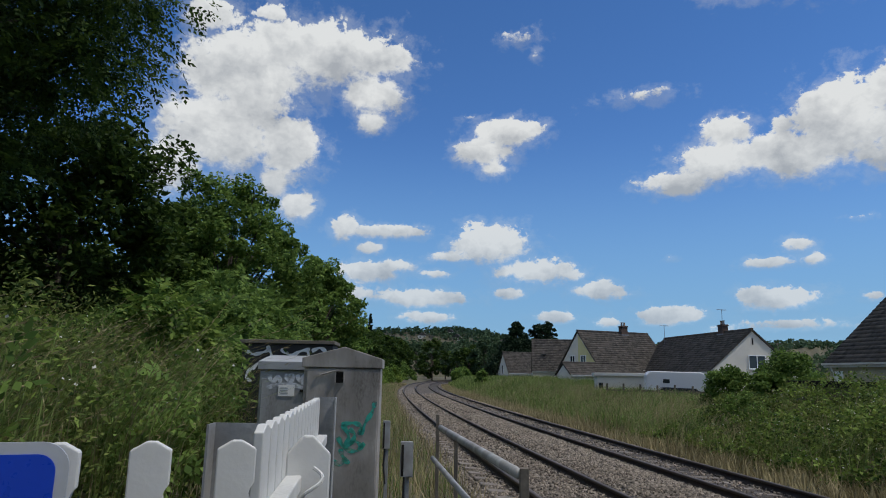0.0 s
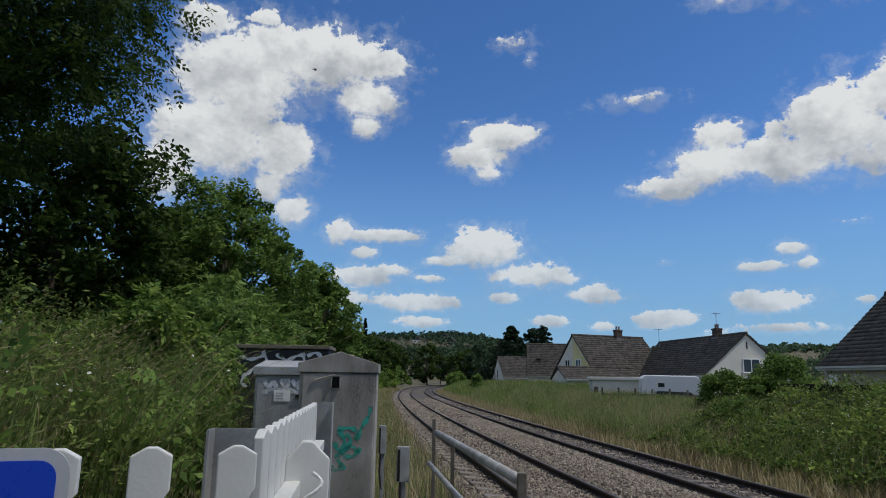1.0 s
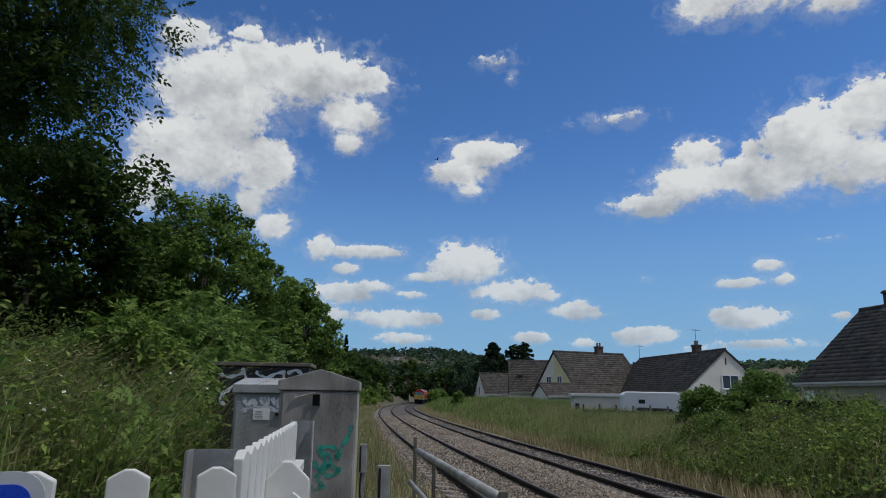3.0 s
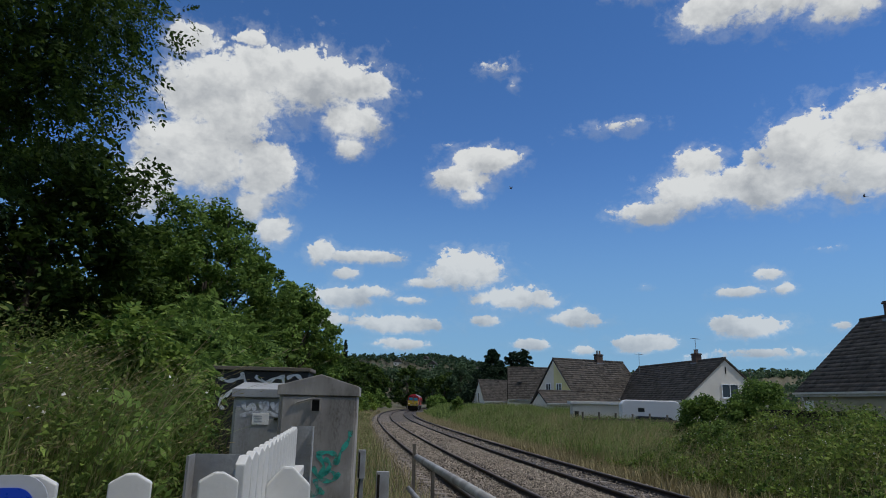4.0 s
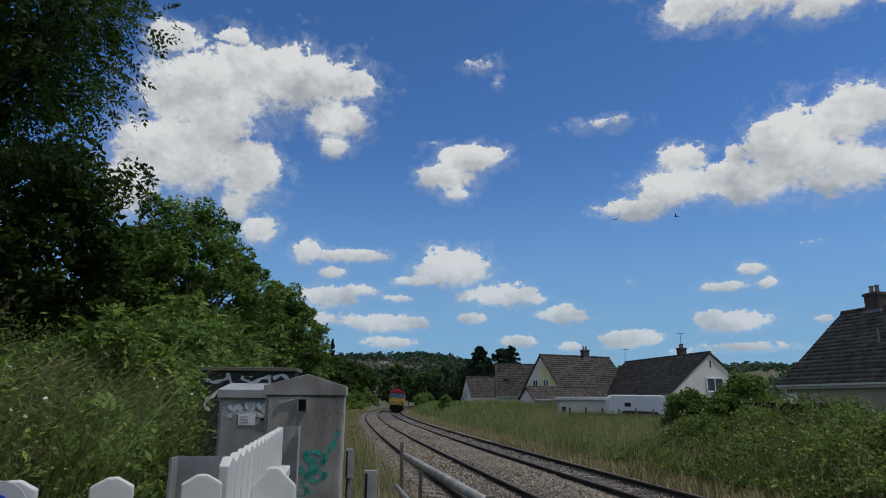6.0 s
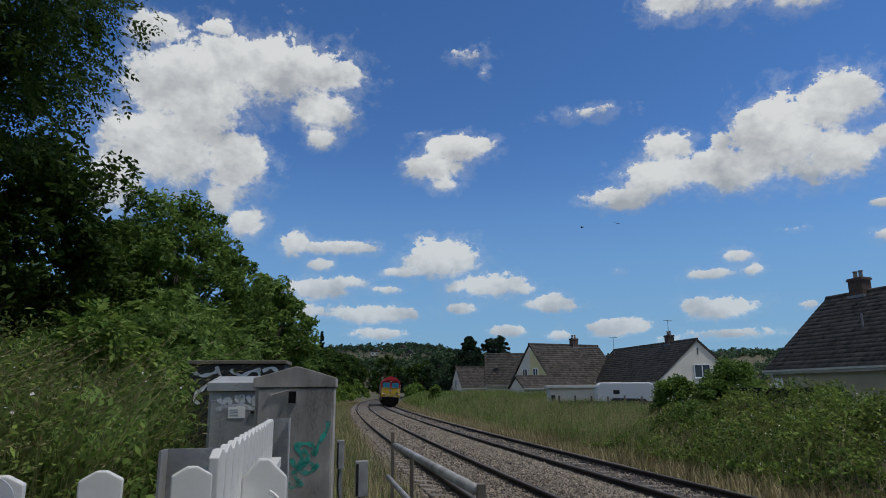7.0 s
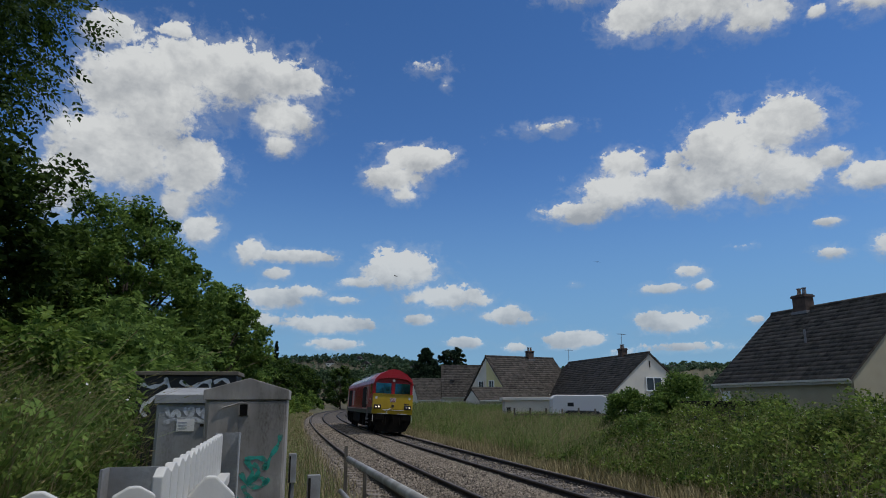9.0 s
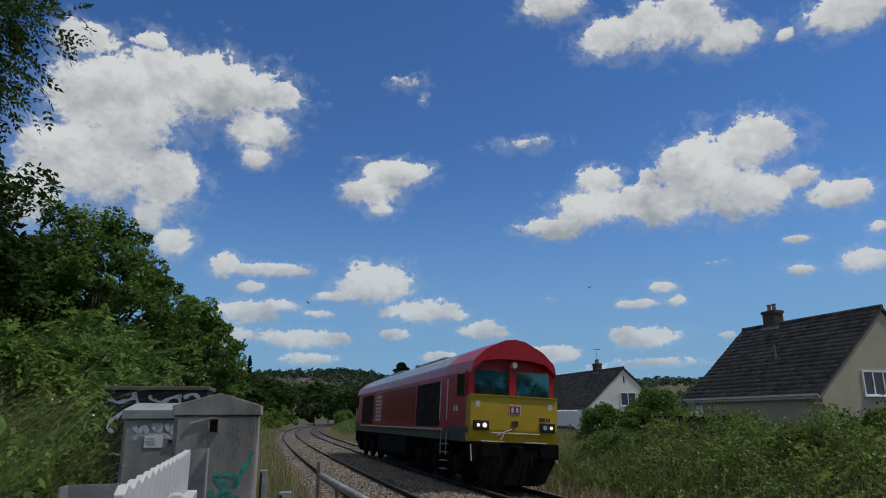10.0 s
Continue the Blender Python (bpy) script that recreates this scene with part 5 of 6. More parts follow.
            rod(bm, (-0.8, 0, 0), (0.8, 0, 0), 0.09, 10)
            ob = part("wheelset", bm, "under", loco)
            sets.append((ob, by + wy))
    # the cab ends taper towards the nose
    for ob in [loco] + list(loco.children_recursive):
        if ob.data:
            for w in ob.data.vertices:
                w.co.x *= 1 - 0.065 * min(max((abs(w.co.y) - F + 2.2) / 2.0, 0), 1)
    return loco, sets


LOCO, WHEELS = build_locomotive()

# distance of the leading end along the line, by time
LEAD = [(0.0, 245.0), (1.0, 222.8), (2.0, 199.6), (2.5, 188.1), (3.25, 171.4), (4.0, 154.6), (4.5, 143.2), (5.0, 131.7), (5.5, 120.1), (6.25, 102.3), (7.0, 84.6), (7.5, 72.5), (8.0, 60.3), (8.5, 48.1), (9.0, 35.9), (9.5, 23.85), (10.0, 11.75)]


def motions():
    for (bird, wings), way in zip(BIRDS, FLIGHTS):
        rows = []
        for k, (t, x, y, z) in enumerate(way):
            a, b = way[max(k - 1, 0)], way[min(k + 1, len(way) - 1)]
            yaw = math.degrees(math.atan2(-(b[1] - a[1]), b[2] - a[2]))
            rows.append((t, pose(x, y, z, 0, 25 if k % 2 else -15, yaw)))
        walk(bird, rows)
        for wing, sx in wings:
            walk(wing, [(q * 0.1, pose(0, 0, 0.02, 0, -sx * (12 + 20 * math.sin(q * 1.3)), 0)) for q in range(101)])
    # the wind rocks the tall grass and the saplings
    for k, (plant, amount) in enumerate([(q, 3.5) for q in TUSSOCKS] + [(q, 1.0) for q in SAPLINGS]):
        x, y, z = plant.matrix_basis.translation
        walk(plant, [(q * 0.25, pose(x, y, z, amount * 0.4 * math.sin(q * 0.9 + k * 1.7), amount * (0.5 + math.sin(q * 0.75 + k) * 0.7 + 0.3 * math.sin(q * 1.9 + k * 2.3)), 0)) for q in range(41)])
    mid = SEP + GAUGE / 2
    zc = (RAIL_Z[2] + RAIL_Z[3]) / 2
    ts, ls = [t for t, _ in LEAD], [q for _, q in LEAD]
    rows = []
    for t, lead in LEAD:
        ax, ay, _ = on_line(lead + 3.6, mid)
        bx, by, _ = on_line(lead + 16.8, mid)
        yaw = math.degrees(math.atan2(-(ax - bx), ay - by))
        rows.append((t, pose((ax + bx) / 2, (ay + by) / 2, zc, 0, -math.degrees(math.asin(0.08 / GAUGE)), yaw)))
    walk(LOCO, rows)
    for ob, wy in WHEELS:
        turn = []
        for k in range(301):
            t = k / 30
            gone = ls[0] - float(np.interp(t, ts, ls))
            turn.append((t, pose(0, wy, 0.53, -math.degrees(gone / 0.53) % 360.0, 0, 0)))
        walk(ob, turn)


# ---------------------------------------------------------------- shrubs, far trees and hills
def build_shrub(x, y, height, radius, leaf, clumps, per, size, label, seed, stems=5, aspect=0.42, spray=0):
    """A many-stemmed bush with its crown down to the ground."""
    global RNG
    RNG = np.random.default_rng(seed)
    z0 = float(ground_z(x, y)[0]) - 0.05
    bush = empty("bush", pose(x, y, z0), label, "bush")
    ang = RNG.uniform(0, 6.28, clumps)
    up = RNG.uniform(0.05, 1, clumps) ** 0.8
    rr = radius * np.sqrt(np.clip(1.05 - up ** 2.2, 0.05, 1)) * RNG.uniform(0.3, 1.05, clumps) ** 0.5
    c = np.stack([np.cos(ang) * rr, np.sin(ang) * rr, up * height], 1)
    for k in range(stems):
        q = c[k * (clumps // stems)]
        part("stem", rod(bmesh.new(), (0.1 * math.cos(k * 2), 0.1 * math.sin(k * 2), 0), (q[0] * 0.8, q[1] * 0.8, q[2] * 0.9), 0.03, 6, 0.008), "bark", bush)
    cr = radius * RNG.uniform(0.16, 0.34, clumps)
    if spray:
        spray_crown("foliage", c, cr, per, size, leaf, bush, spray, 0.45)
    else:
        leafy("foliage", clump_points(c, cr, per), size, leaf, bush, aspect)
    return bush


SAPLINGS = []
for x, y, h, r, leaf, n, sz, sd in ((-4.65, 10.6, 2.8, 0.75, "leaf_bright", 30, 0.14, 31), (-5.9, 11.6, 2.0, 0.9, "leaf_mid", 34, 0.13, 32), (-3.9, 11.4, 2.2, 0.8, "leaf_mid", 30, 0.13, 33),
                                    (-3.1, 12.2, 2.3, 0.9, "leaf_mid", 34, 0.13, 34), (-5.2, 15.5, 3.2, 1.5, "leaf_mid", 60, 0.15, 36), (-6.4, 20.0, 4.0, 2.2, "leaf_mid", 70, 0.18, 37)):
    SAPLINGS.append(build_shrub(x, y, h, r, leaf, n, 26, sz * 2.2, "leafy green sapling growing from the bank", sd, spray=4))


def build_tussock(x, y, high, count, seed):
    """A tuft of long seeding grass that the wind rocks."""
    global RNG
    RNG = np.random.default_rng(seed)
    z0 = float(ground_z(x, y)[0])
    tuft = empty("grass_tussock", pose(x, y, z0), "tuft of tall seeding grass blowing on the bank", "grass", "grass tussocks")
    r = RNG.normal(0, 0.16, (count, 3)) * np.array([1, 1, 0])
    v, q, _ = stalk_arrays(r, high, 0.010, (0.45, -0.1), 0)
    finish("blade_tuft", mesh_arrays("blade_tuft", v, q), "grass", tuft)
    v, q, _ = stalk_arrays(r[: count // 2], high * 1.06, 0.008, (0.48, -0.1), 6)
    finish("seed_tuft", mesh_arrays("seed_tuft", v, q), "straw", tuft)
    return tuft


WAVE = random.Random(29)
TUSSOCKS = []
for k in range(14):
    x, y = WAVE.uniform(-6.6, -2.9), WAVE.uniform(4.6, 9.8)
    TUSSOCKS.append(build_tussock(x, y, WAVE.uniform(1.65, 2.05), 40, 300 + k))
for x, y, h, r, n, sd in ((12.7, 29.6, 2.1, 1.35, 90, 41), (14.9, 28.6, 2.75, 1.6, 120, 42), (13.9, 28.0, 1.9, 1.2, 70, 43)):
    build_shrub(x, y, h, r, "leaf_mid", n, 110, 0.13, "rounded dense green garden bush", sd, aspect=0.6)
SPRAY = random.Random(17)
for k in range(16):
    px, py, _ = on_line(SPRAY.uniform(-1, 17), SPRAY.uniform(8.2, 14))
    build_shrub(float(px), float(py), SPRAY.uniform(1.15, 1.75), SPRAY.uniform(0.5, 0.95), ("leaf_bramble", "leaf_bright", "leaf_mid")[k % 3], 34, 60, 0.085, "arching bramble bush in the lineside thicket", 160 + k, 4, 0.65)
for x, y, h, r, sd in ((4.9, 84.0, 1.9, 0.8, 44),):
    build_shrub(x, y, h, r, "leaf_mid", 40, 60, 0.3, "small green bush on the verge", sd)


def far_tree(x, y, top, radius, leaf, size, clumps, per, label, seed, low=0.1):
    return build_tree(x, y, top, radius, top * low, leaf, clumps, per, size, label, seed=seed, trunk_r=0.3)


FAR = random.Random(5)
for k in range(13):
    s = 52 + k * 10.5
    px, py, _ = on_line(s, -FAR.uniform(6.5, 9.5) - (3 if k % 2 else 0))
    far_tree(float(px), float(py), 5.0 + k * 0.62 + FAR.uniform(-0.4, 1.4), 3.6 + k * 0.16, "leaf_mid" if k < 6 else "leaf_dark", 0.38 + k * 0.022, 90, 76, "leafy tree in the wood beside the line", 50 + k, 0.02)
for k in range(12):
    az = radians(-4.5 + k * 1.15 + FAR.uniform(-0.3, 0.3))
    d = FAR.uniform(215, 275)
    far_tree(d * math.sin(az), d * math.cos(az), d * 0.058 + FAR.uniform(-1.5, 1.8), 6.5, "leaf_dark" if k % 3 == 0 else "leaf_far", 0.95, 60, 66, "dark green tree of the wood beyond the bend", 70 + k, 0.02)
for k in range(10):
    px, py, _ = on_line(48 + 10.5 * k, -4.6 - FAR.uniform(0, 1.4))
    build_shrub(float(px), float(py), 1.6 + 0.22 * k, 1.7 + 0.12 * k, "leaf_bright" if k % 3 else "leaf_mid", 40, 70, 0.26 + 0.03 * k, "green bush at the foot of the wood", 120 + k, 2)
for k in range(7):
    px, py, _ = on_line(150 + 14 * k, -6.5 if k < 3 else 8.5)
    build_shrub(float(px), float(py), FAR.uniform(3.0, 5.0), 3.2, "leaf_mid", 36, 60, 0.6, "pale green bush at the bend of the line", 90 + k)

# trees added out of view behind the crossing to darken the cab glass reflections
for k, (x, y, h, r) in enumerate(((-9, -9, 9, 4.0), (-3, -16, 11, 4.6), (5, -20, 10, 4.5), (16, -15, 17, 5.5), (20, -11, 15, 5.0), (-15, -2, 11, 4.5), (28, -4, 14, 4.6))):
    build_tree(float(x), float(y), h, r, 0.6, "leaf_mid", 60, 60, 0.5, "unseen broadleaf tree added to darken cab glass reflections", seed=140 + k)


def build_conifer(x, y, height, radius, seed, label):
    global RNG
    RNG = np.random.default_rng(seed)
    z0 = float(ground_z(x, y)[0])
    tree = empty("tree", pose(x, y, z0), label, "tree")
    part("trunk", rod(bmesh.new(), (0, 0, 0), (0, 0, height * 0.95), 0.28, 8, 0.04), "bark", tree)
    n = 280
    up = RNG.uniform(0.08, 1.0, n)
    ang = RNG.uniform(0, 6.28, n)
    rr = radius * np.clip(1.06 - up, 0.02, 0.85) * RNG.uniform(0.05, 1.0, n) ** 0.5
    c = np.stack([np.cos(ang) * rr, np.sin(ang) * rr, up * height - 0.15 * rr], 1)
    leafy("crown", clump_points(c, 0.22 * radius * (1.15 - up), 80, 0.7), 0.42, "conifer", tree, 0.4)


build_conifer(12.9, 116.0, 10.2, 7.2, 101, "dark conical conifer behind the houses")
build_tree(18.3, 117.0, 10.6, 2.9, 6.0, "conifer", 60, 120, 0.4, "dark pine with a bare trunk behind the houses", seed=102)
build_conifer(-18.0, 160.0, 15.5, 2.2, 103, "slim dark conifer in the wood")


def build_hills():
    """Wooded hills round the valley, with scattered houses on the slope."""
    global RNG
    RNG = np.random.default_rng(60)
    for nm, dist, a0, a1, prof, label in (
            ("hill", 900.0, -40, 16, ([-40, -12, -6, -2, 1, 4, 7, 10, 16], [0.05, 0.06, 0.066, 0.068, 0.072, 0.066, 0.056, 0.045, 0.02]), "wooded hillside rising beyond the railway"),
            ("hill", 1500.0, 2, 75, ([2, 8, 15, 22, 28, 33, 45, 75], [0.045, 0.052, 0.045, 0.05, 0.053, 0.047, 0.05, 0.045]), "far wooded ridge behind the houses")):
        az = np.arange(a0, a1 + 0.01, 0.25)
        top = np.interp(az, *prof) * dist + dist * 0.0018 * np.sin(az * 7.3) + dist * 0.0012 * np.sin(az * 17.1 + 1)
        v = []
        for f, h in ((0.72, 0.0), (0.80, 0.35), (0.9, 0.75), (1.0, 1.0), (1.15, 0.9), (1.3, -0.02)):
            for q, z in zip(np.radians(az), top):
                v.append((math.sin(q) * dist * f, math.cos(q) * dist * f, z * h - 1.0))
        n = len(az)
        i = (np.arange(5)[:, None] * n + np.arange(n - 1)[None]).reshape(-1, 1)
        hill = finish(nm, mesh_arrays(nm, np.array(v), i + np.array([[0, 1, n + 1, n]])), "soil", smooth=True)
        tagged(hill, label, "hill", kind="structure")
        cnt = 9000
        q = RNG.uniform(a0, a1, cnt)
        f = RNG.uniform(0.74, 1.06, cnt)
        z = np.interp(q, az, top) * np.interp(f, [0.72, 0.8, 0.9, 1.0, 1.15], [0, 0.35, 0.75, 1.0, 0.9])
        c = np.stack([np.sin(np.radians(q)) * dist * f, np.cos(np.radians(q)) * dist * f, z + dist * 0.002], 1)
        keep = lump(c[:, 0], c[:, 1], 40 / dist) > -0.55
        c = c[keep]
        pts = clump_points(c, dist * 0.0042 * RNG.uniform(0.6, 1.3, len(c)), 5, 0.8)
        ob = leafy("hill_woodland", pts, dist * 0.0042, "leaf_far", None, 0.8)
        tagged(ob, "distant hazy green woodland on the hill", "woodland", kind="stuff")


build_hills()


def build_far_house(x, y, z, w, d, h, yaw, label):
    hs = empty("house", pose(x, y, z, 0, 0, yaw), label, "house", "houses on the hill")
    part("wall", boxes(((0, 0, h / 2 - 4), (w, d, h + 8))), "white_wall", hs)
    part("roof", prism(bmesh.new(), [(-w / 2 - 0.4, h + 0.003), (w / 2 + 0.4, h + 0.003), (0, h + w * 0.42)], "y", -d / 2 - 0.4, d / 2 + 0.4), "tile", hs)
    for k in (-0.25, 0.25):
        part("window", boxes(((k * w, -d / 2 - 0.03, h * 0.6), (w * 0.2, 0.06, h * 0.3))), "pane", hs)


for az, sl, d in ((-1.9, 0.060, 830), (0.6, 0.066, 840), (1.2, 0.058, 800), (5.2, 0.052, 800), (6.0, 0.050, 790), (6.6, 0.052, 800), (7.0, 0.047, 780), (27.0, 0.0495, 1420), (28.2, 0.050, 1430), (25.8, 0.047, 1420)):
    q = radians(az)
    build_far_house(d * math.sin(q), d * math.cos(q), 1.66 + d * sl - 6, 9 + (az * 7 % 3), 8, 5, az * 11 % 60 - 30, "small pale distant house among hillside trees")


# ---------------------------------------------------------------- caravan, garage, car and garden fence
def build_yard():
    van = empty("caravan", pose(16.0, 45.2, -0.25, 0, 0, -12), "white touring caravan parked behind the fence", "caravan")
    prof = [(-2.1, 0.45), (1.9, 0.45), (2.15, 0.9), (2.1, 1.5), (1.75, 2.2), (1.3, 2.42), (-1.9, 2.45), (-2.15, 2.2), (-2.2, 0.9)]
    part("body", prism(bmesh.new(), prof, "y", -1.1, 1.1, 0.06), "caravan", van)
    part("window", boxes(((-0.9, -1.10, 1.8), (0.42, 0.03, 0.26)), bevel=0.01), "pane", van)
    part("skirt", boxes(((0, -1.09, 0.62), (3.9, 0.04, 0.12))), "pale_line", van)
    for y in (-0.95, 0.95):
        part("wheel", rod(bmesh.new(), (0, y - 0.09, 0.3), (0, y + 0.09, 0.3), 0.3, 18), "black", van)
    shed = empty("garage", pose(13.4, 50.0, -0.4, 0, 0, -8), "low white flat-roofed garage with a pale fascia", "garage")
    part("wall", boxes(((0, 0, 0.95), (3.7, 2.6, 2.6))), "white_wall", shed)
    part("roof", boxes(((0, 0, 2.36), (4.1, 3.0, 0.22)), bevel=0.02), "gutter", shed)
    part("window", boxes(((-1.6, -1.32, 1.5), (0.3, 0.05, 0.5))), "pane", shed)
    car = empty("car", pose(15.6, 43.2, -0.3, 0, 0, -14), "dark car parked beside the caravan", "car")
    body = [(-2.0, 0.3), (2.0, 0.3), (2.05, 0.75), (1.2, 0.95), (0.7, 1.42), (-1.3, 1.48), (-1.9, 1.0), (-2.05, 0.8)]
    part("body", prism(bmesh.new(), body, "y", -0.82, 0.82, 0.06), "car", car)
    part("side_window", prism(bmesh.new(), [(-1.5, 0.98), (1.0, 0.98), (0.62, 1.36), (-1.2, 1.40)], "y", -0.835, -0.815), "pane", car)
    for x in (-1.25, 1.25):
        for y in (-0.75, 0.75):
            part("wheel", rod(bmesh.new(), (x, y - 0.1, 0.31), (x, y + 0.1, 0.31), 0.31, 18), "black", car)
    fence = empty("garden_fence", Matrix(), "weathered timber post and rail fence behind the grass", "fence")
    pts = [(7.8 + 0.95 * k, 44.4 - 0.42 * k) for k in range(3, 11)]
    for x, y in pts:
        z = float(ground_z(x, y)[0])
        part("post", boxes(((x, y, z + 0.35), (0.10, 0.10, 1.4)), bevel=0.01), "fence_wood", fence)
    (ax, ay), (bx, by) = pts[0], pts[-1]
    yaw = math.degrees(math.atan2(by - ay, bx - ax))
    for z in (0.55, 0.92):
        part("rail", boxes(((0, 0, 0), (math.hypot(bx - ax, by - ay), 0.04, 0.12))), "fence_wood", fence).matrix_basis = pose((ax + bx) / 2, (ay + by) / 2 - 0.1, z, 0, 0, yaw)
    hut = empty("garden_shed", pose(13.6, 22.6, -0.2, 0, 0, -6), "low garden shed with a dark felt roof", "shed")
    part("wall", boxes(((0, 0, 0.9), (2.6, 1.9, 1.8))), "fence_wood", hut)
    part("roof", boxes(((0, 0, 1.86), (2.9, 2.2, 0.10)), ((0, -1.08, 1.80), (2.9, 0.03, 0.16)), bevel=0.012), "darkgap", hut)
    # aerials
    for x, y, z, s in ((27.4, 64.35, 7.5, 1.0), (24.9, 74.0, 6.5, 1.1)):
        mast = empty("tv_aerial", pose(x, y, z, 0, 0, 30), "thin metal television aerial on a chimney", "aerial", "aerials")
        bm = bmesh.new()
        rod(bm, (0, 0, -0.9), (0, 0, 1.1 * s), 0.025, 6)
        rod(bm, (-0.6, 0, 1.0 * s), (0.6, 0, 1.05 * s), 0.018, 6)
        for k in range(7):
            rod(bm, (-0.5 + k * 0.17, -0.22, 1.0 * s), (-0.5 + k * 0.17, 0.22, 1.03 * s), 0.012, 5)
        part("mast", bm, "lead", mast)


build_yard()


# ---------------------------------------------------------------- small lineside things
def ribbon(bm, pts, width, y):
    """A painted stroke, as a thin raised strip through points (x, z)."""
    pts = [Vector((a, 0, b)) for a, b in pts]
    fine = []
    for i in range(len(pts) - 1):
        p0, p1, p2, p3 = pts[max(i - 1, 0)], pts[i], pts[i + 1], pts[min(i + 2, len(pts) - 1)]
        for k in range(6):
            t = k / 6
            fine.append(0.5 * ((2 * p1) + (p2 - p0) * t + (2 * p0 - 5 * p1 + 4 * p2 - p3) * t * t + (3 * p1 - p0 - 3 * p2 + p3) * t ** 3))
    fine.append(pts[-1])
    rows = []
    for i, p in enumerate(fine):
        d = (fine[min(i + 1, len(fine) - 1)] - fine[max(i - 1, 0)]).normalized()
        n = Vector((-d.z, 0, d.x)) * width * 0.5 * (0.85 + 0.3 * math.sin(i * 0.9))
        rows.append((bm.verts.new((p.x + n.x, y, p.z + n.z)), bm.verts.new((p.x - n.x, y, p.z - n.z))))
    for a, b in zip(rows, rows[1:]):
        bm.faces.new((a[0], b[0], b[1], a[1]))


def build_graffiti():
    big, small, back = CABINETS
    y = -0.026
    bm = bmesh.new()
    for st in ([(0.35, 1.50), (0.33, 1.40), (0.26, 1.28), (0.22, 1.16)], [(0.02, 1.26), (0.14, 1.28), (0.22, 1.24), (0.20, 1.16)], [(0.03, 1.26), (0.10, 1.14), (0.06, 1.04), (0.16, 1.10), (0.24, 1.04)],
               [(-0.01, 1.14), (0.06, 1.03), (0.18, 1.00), (0.26, 1.08)], [(0.02, 1.02), (0.06, 0.92), (0.12, 0.88)], [(-0.16, 1.12), (-0.13, 1.04), (-0.15, 0.96)], [(-0.10, 0.80), (-0.06, 0.90), (0.02, 0.86), (0.08, 0.94)], [(0.10, 1.22), (0.16, 1.16), (0.12, 1.06)]):
        ribbon(bm, [(a * 1.02, b + 0.06) for a, b in st], 0.046, y)
    part("graffiti", bm, "green_paint", big, "turquoise spray-painted tag")
    bm = bmesh.new()
    for st in ([(-0.26, 1.66), (-0.20, 1.56), (-0.12, 1.64), (-0.08, 1.56)], [(-0.02, 1.66), (0.06, 1.56), (0.10, 1.66), (0.02, 1.62)], [(0.16, 1.66), (0.20, 1.58), (0.28, 1.66), (0.24, 1.54)], [(-0.28, 1.50), (0.0, 1.55), (0.28, 1.50)]):
        ribbon(bm, [(a * 0.8 - 0.08, b + 0.13) for a, b in st], 0.045, y)
    part("graffiti", bm, "pale_paint", small, "faded pale spray-painted tag")
    bm = bmesh.new()
    for st in ([(-0.62, 2.10), (-0.50, 2.04), (-0.36, 2.07), (-0.25, 2.12)], [(-0.30, 2.17), (-0.24, 2.05), (-0.22, 1.92)], [(-0.10, 2.12), (0.06, 2.04), (0.20, 2.10), (0.32, 2.12)], [(0.30, 2.15), (0.32, 2.02), (0.36, 1.96)],
               [(0.36, 2.10), (0.48, 2.15), (0.58, 2.08), (0.60, 1.98)], [(-0.50, 1.82), (-0.40, 1.92), (-0.28, 1.92)], [(-0.52, 1.84), (-0.58, 1.72), (-0.50, 1.64)], [(-0.10, 2.00), (0.02, 1.94), (0.16, 1.96)]):
        ribbon(bm, st, 0.052, -0.006)
    part("graffiti", bm, "white_paint", back, "bold white spray-painted lettering strokes")
    bm = bmesh.new()
    for k in range(3):
        box(bm, (-0.10 + k * 0.002, -0.0305, 1.63 - k * 0.03), (0.09, 0.002, 0.012))
    part("label_bars", bm, "sign_grey", small)


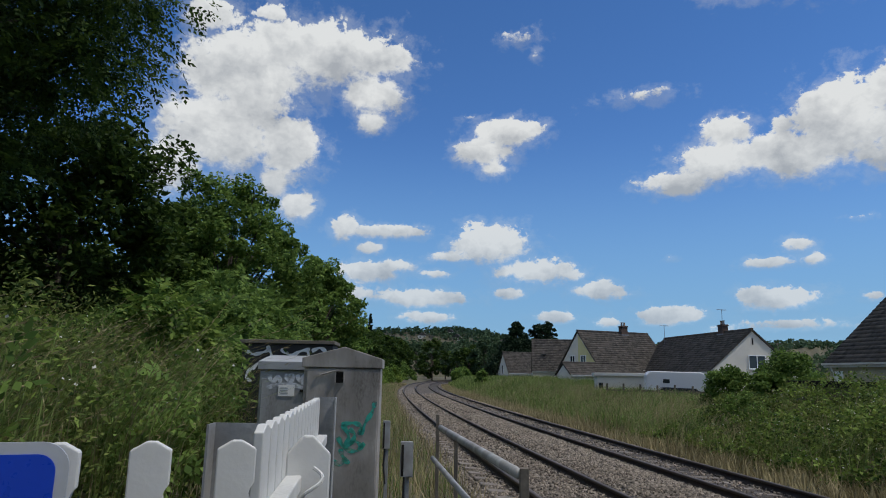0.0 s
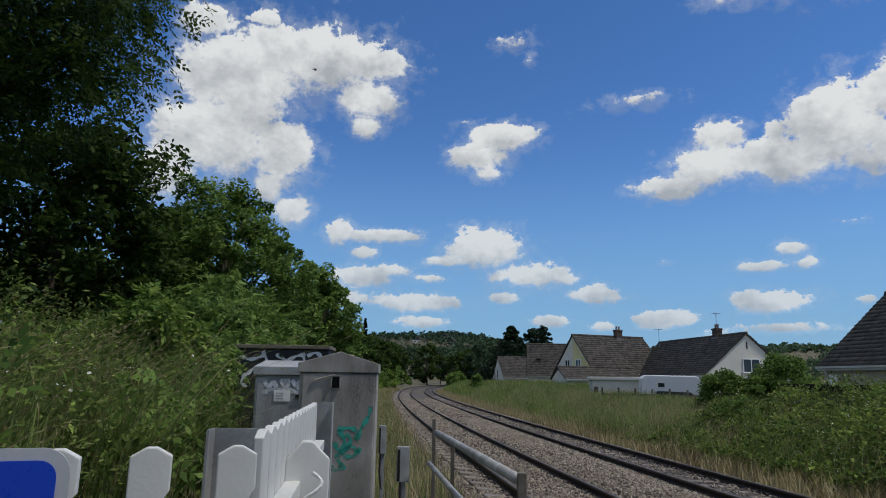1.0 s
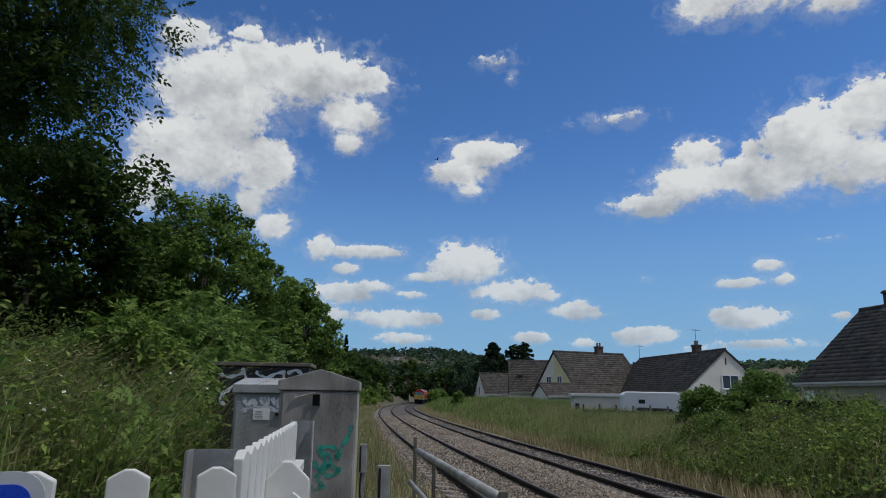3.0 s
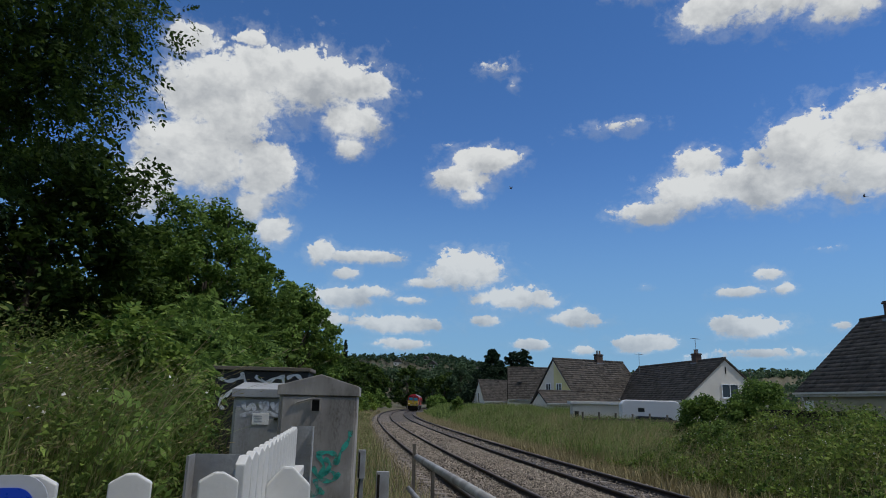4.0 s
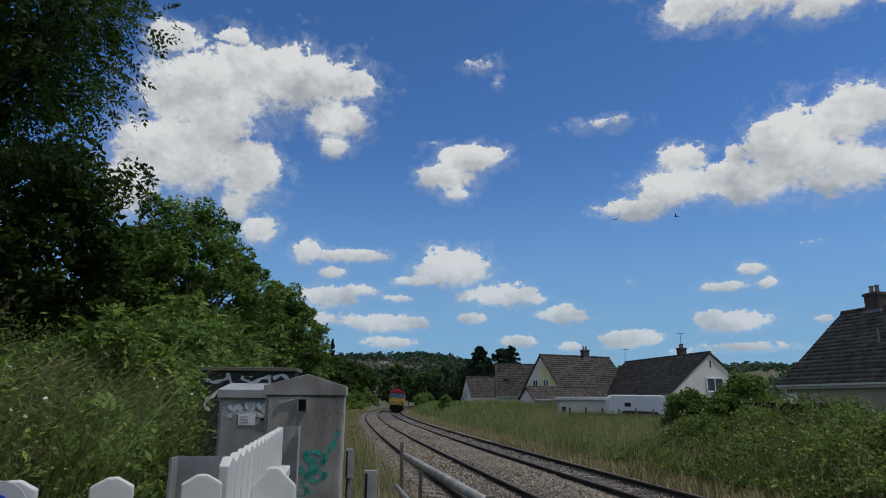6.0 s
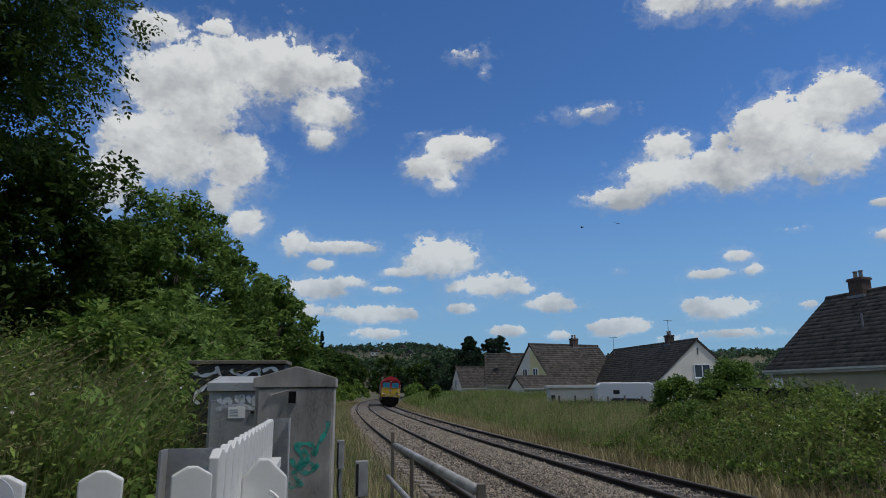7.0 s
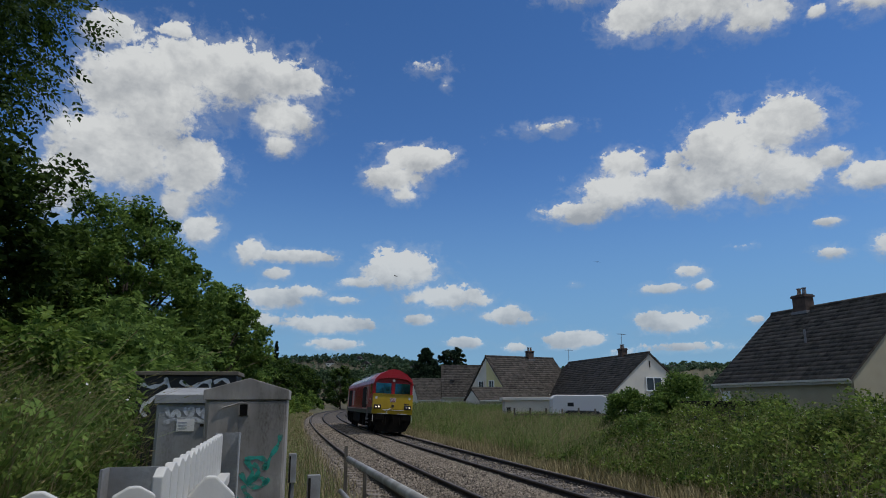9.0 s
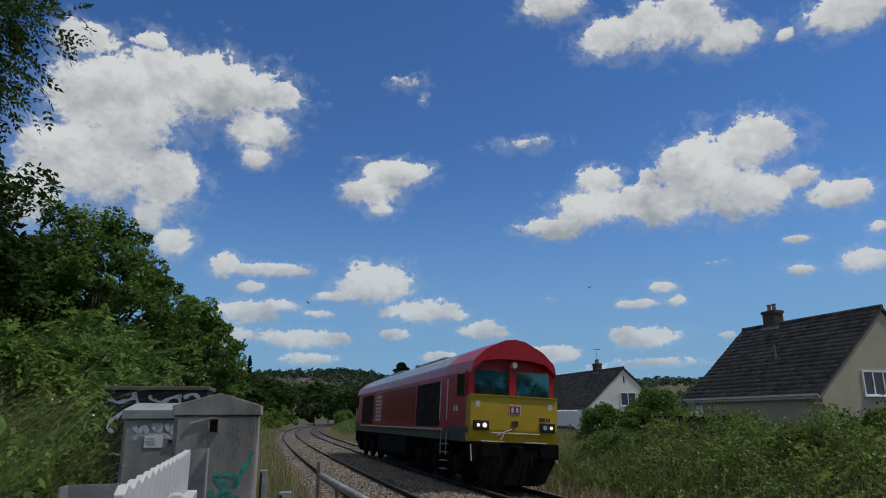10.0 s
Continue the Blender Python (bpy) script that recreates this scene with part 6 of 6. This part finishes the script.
def build_lineside_posts():
    for x, y, top, w, lab in ((-0.78, 9.48, 1.02, 0.10, "slim"), (-0.395, 7.69, 0.915, 0.14, "short")):
        post = empty("marker_post", pose(x, y, float(ground_z(x, y)[0]) - 0.1, 0, 0, 8), "grey steel equipment box on a " + lab + " post in dry grass", "post", "lineside posts")
        h = top - float(ground_z(x, y)[0]) + 0.1
        part("shaft", boxes(((0.01, 0.03, (h - 0.1) / 2), (0.05, 0.05, h - 0.1)), bevel=0.004), "galv", post)
        part("box", boxes(((0, 0, h - 0.19), (w, 0.08, 0.38)), bevel=0.006), "galv", post)
        # the slot's dark inside is painted as a flat strip
        part("slot", boxes(((-w * 0.36, -0.042, h - 0.2), (w * 0.2, 0.006, 0.34))), "darkgap", post)
        bm = bmesh.new()
        rod(bm, (-w * 0.2, -0.02, h - 0.38), (-0.03, 0.0, h - 0.6), 0.012, 6)
        rod(bm, (-0.03, 0.0, h - 0.6), (0.0, 0.0, h - 0.85), 0.012, 6)
        part("cable", bm, "black", post)
    coil = empty("coiled_cable", pose(-0.404, 2.145, 1.05, 0, 0, 14), "white coiled cable hanging on the gate post", "cable")
    bm = bmesh.new()
    p = None
    for k in range(61):
        a = k * 0.55
        q = Vector((0.03 * math.sin(a), -0.02 + 0.012 * math.cos(a), 0.32 - 0.62 * k / 60))
        if p is not None:
            rod(bm, p, q, 0.006, 6)
        p = q
    part("coil", bm, "white", coil)


build_graffiti()
build_lineside_posts()


def build_bird(label):
    bird = empty("bird", Matrix(), label, "bird", "birds")
    bm = bmesh.new()
    bmesh.ops.create_uvsphere(bm, u_segments=10, v_segments=6, radius=0.5, matrix=Matrix.Diagonal((0.07, 0.24, 0.065, 1)))
    part("body", bm, "bird", bird)
    wings = []
    for sx in (-1, 1):
        bm = bmesh.new()
        pts = [(0, 0.045), (0.12, 0.07), (0.26, 0.01), (0.31, -0.045), (0.13, -0.02), (0, -0.04)]
        prism(bm, [(sx * a, b) for a, b in pts], "z", -0.008, 0.008)
        wings.append((part("wing", bm, "bird", bird), sx))
    bm = prism(bmesh.new(), [(-0.017, -0.10), (0.017, -0.10), (0.04, -0.2), (-0.04, -0.2)], "z", -0.006, 0.006)
    part("tail", bm, "bird", bird)
    return bird, wings


BIRDS = [build_bird("dark bird gliding across the sky") for _ in range(2)]
FLIGHTS = (
    ((0.0, -15.0, 37.1, 23.5), (1.0, -8.3, 39.1, 21.2), (2.5, -1.5, 45.0, 19.6), (4.5, 9.8, 49.0, 17.7), (5.5, 15.3, 50.2, 16.8), (7.5, 20.3, 56.4, 15.9), (10.0, 27.0, 64.0, 15.0)),
    ((0.0, 55.0, 15.0, 15.2), (2.5, 41.0, 30.0, 15.5), (4.5, 26.2, 42.6, 15.7), (5.5, 22.2, 44.8, 15.6), (7.5, 12.0, 52.0, 14.0), (10.0, -2.0, 60.0, 12.0)),
)


motions()
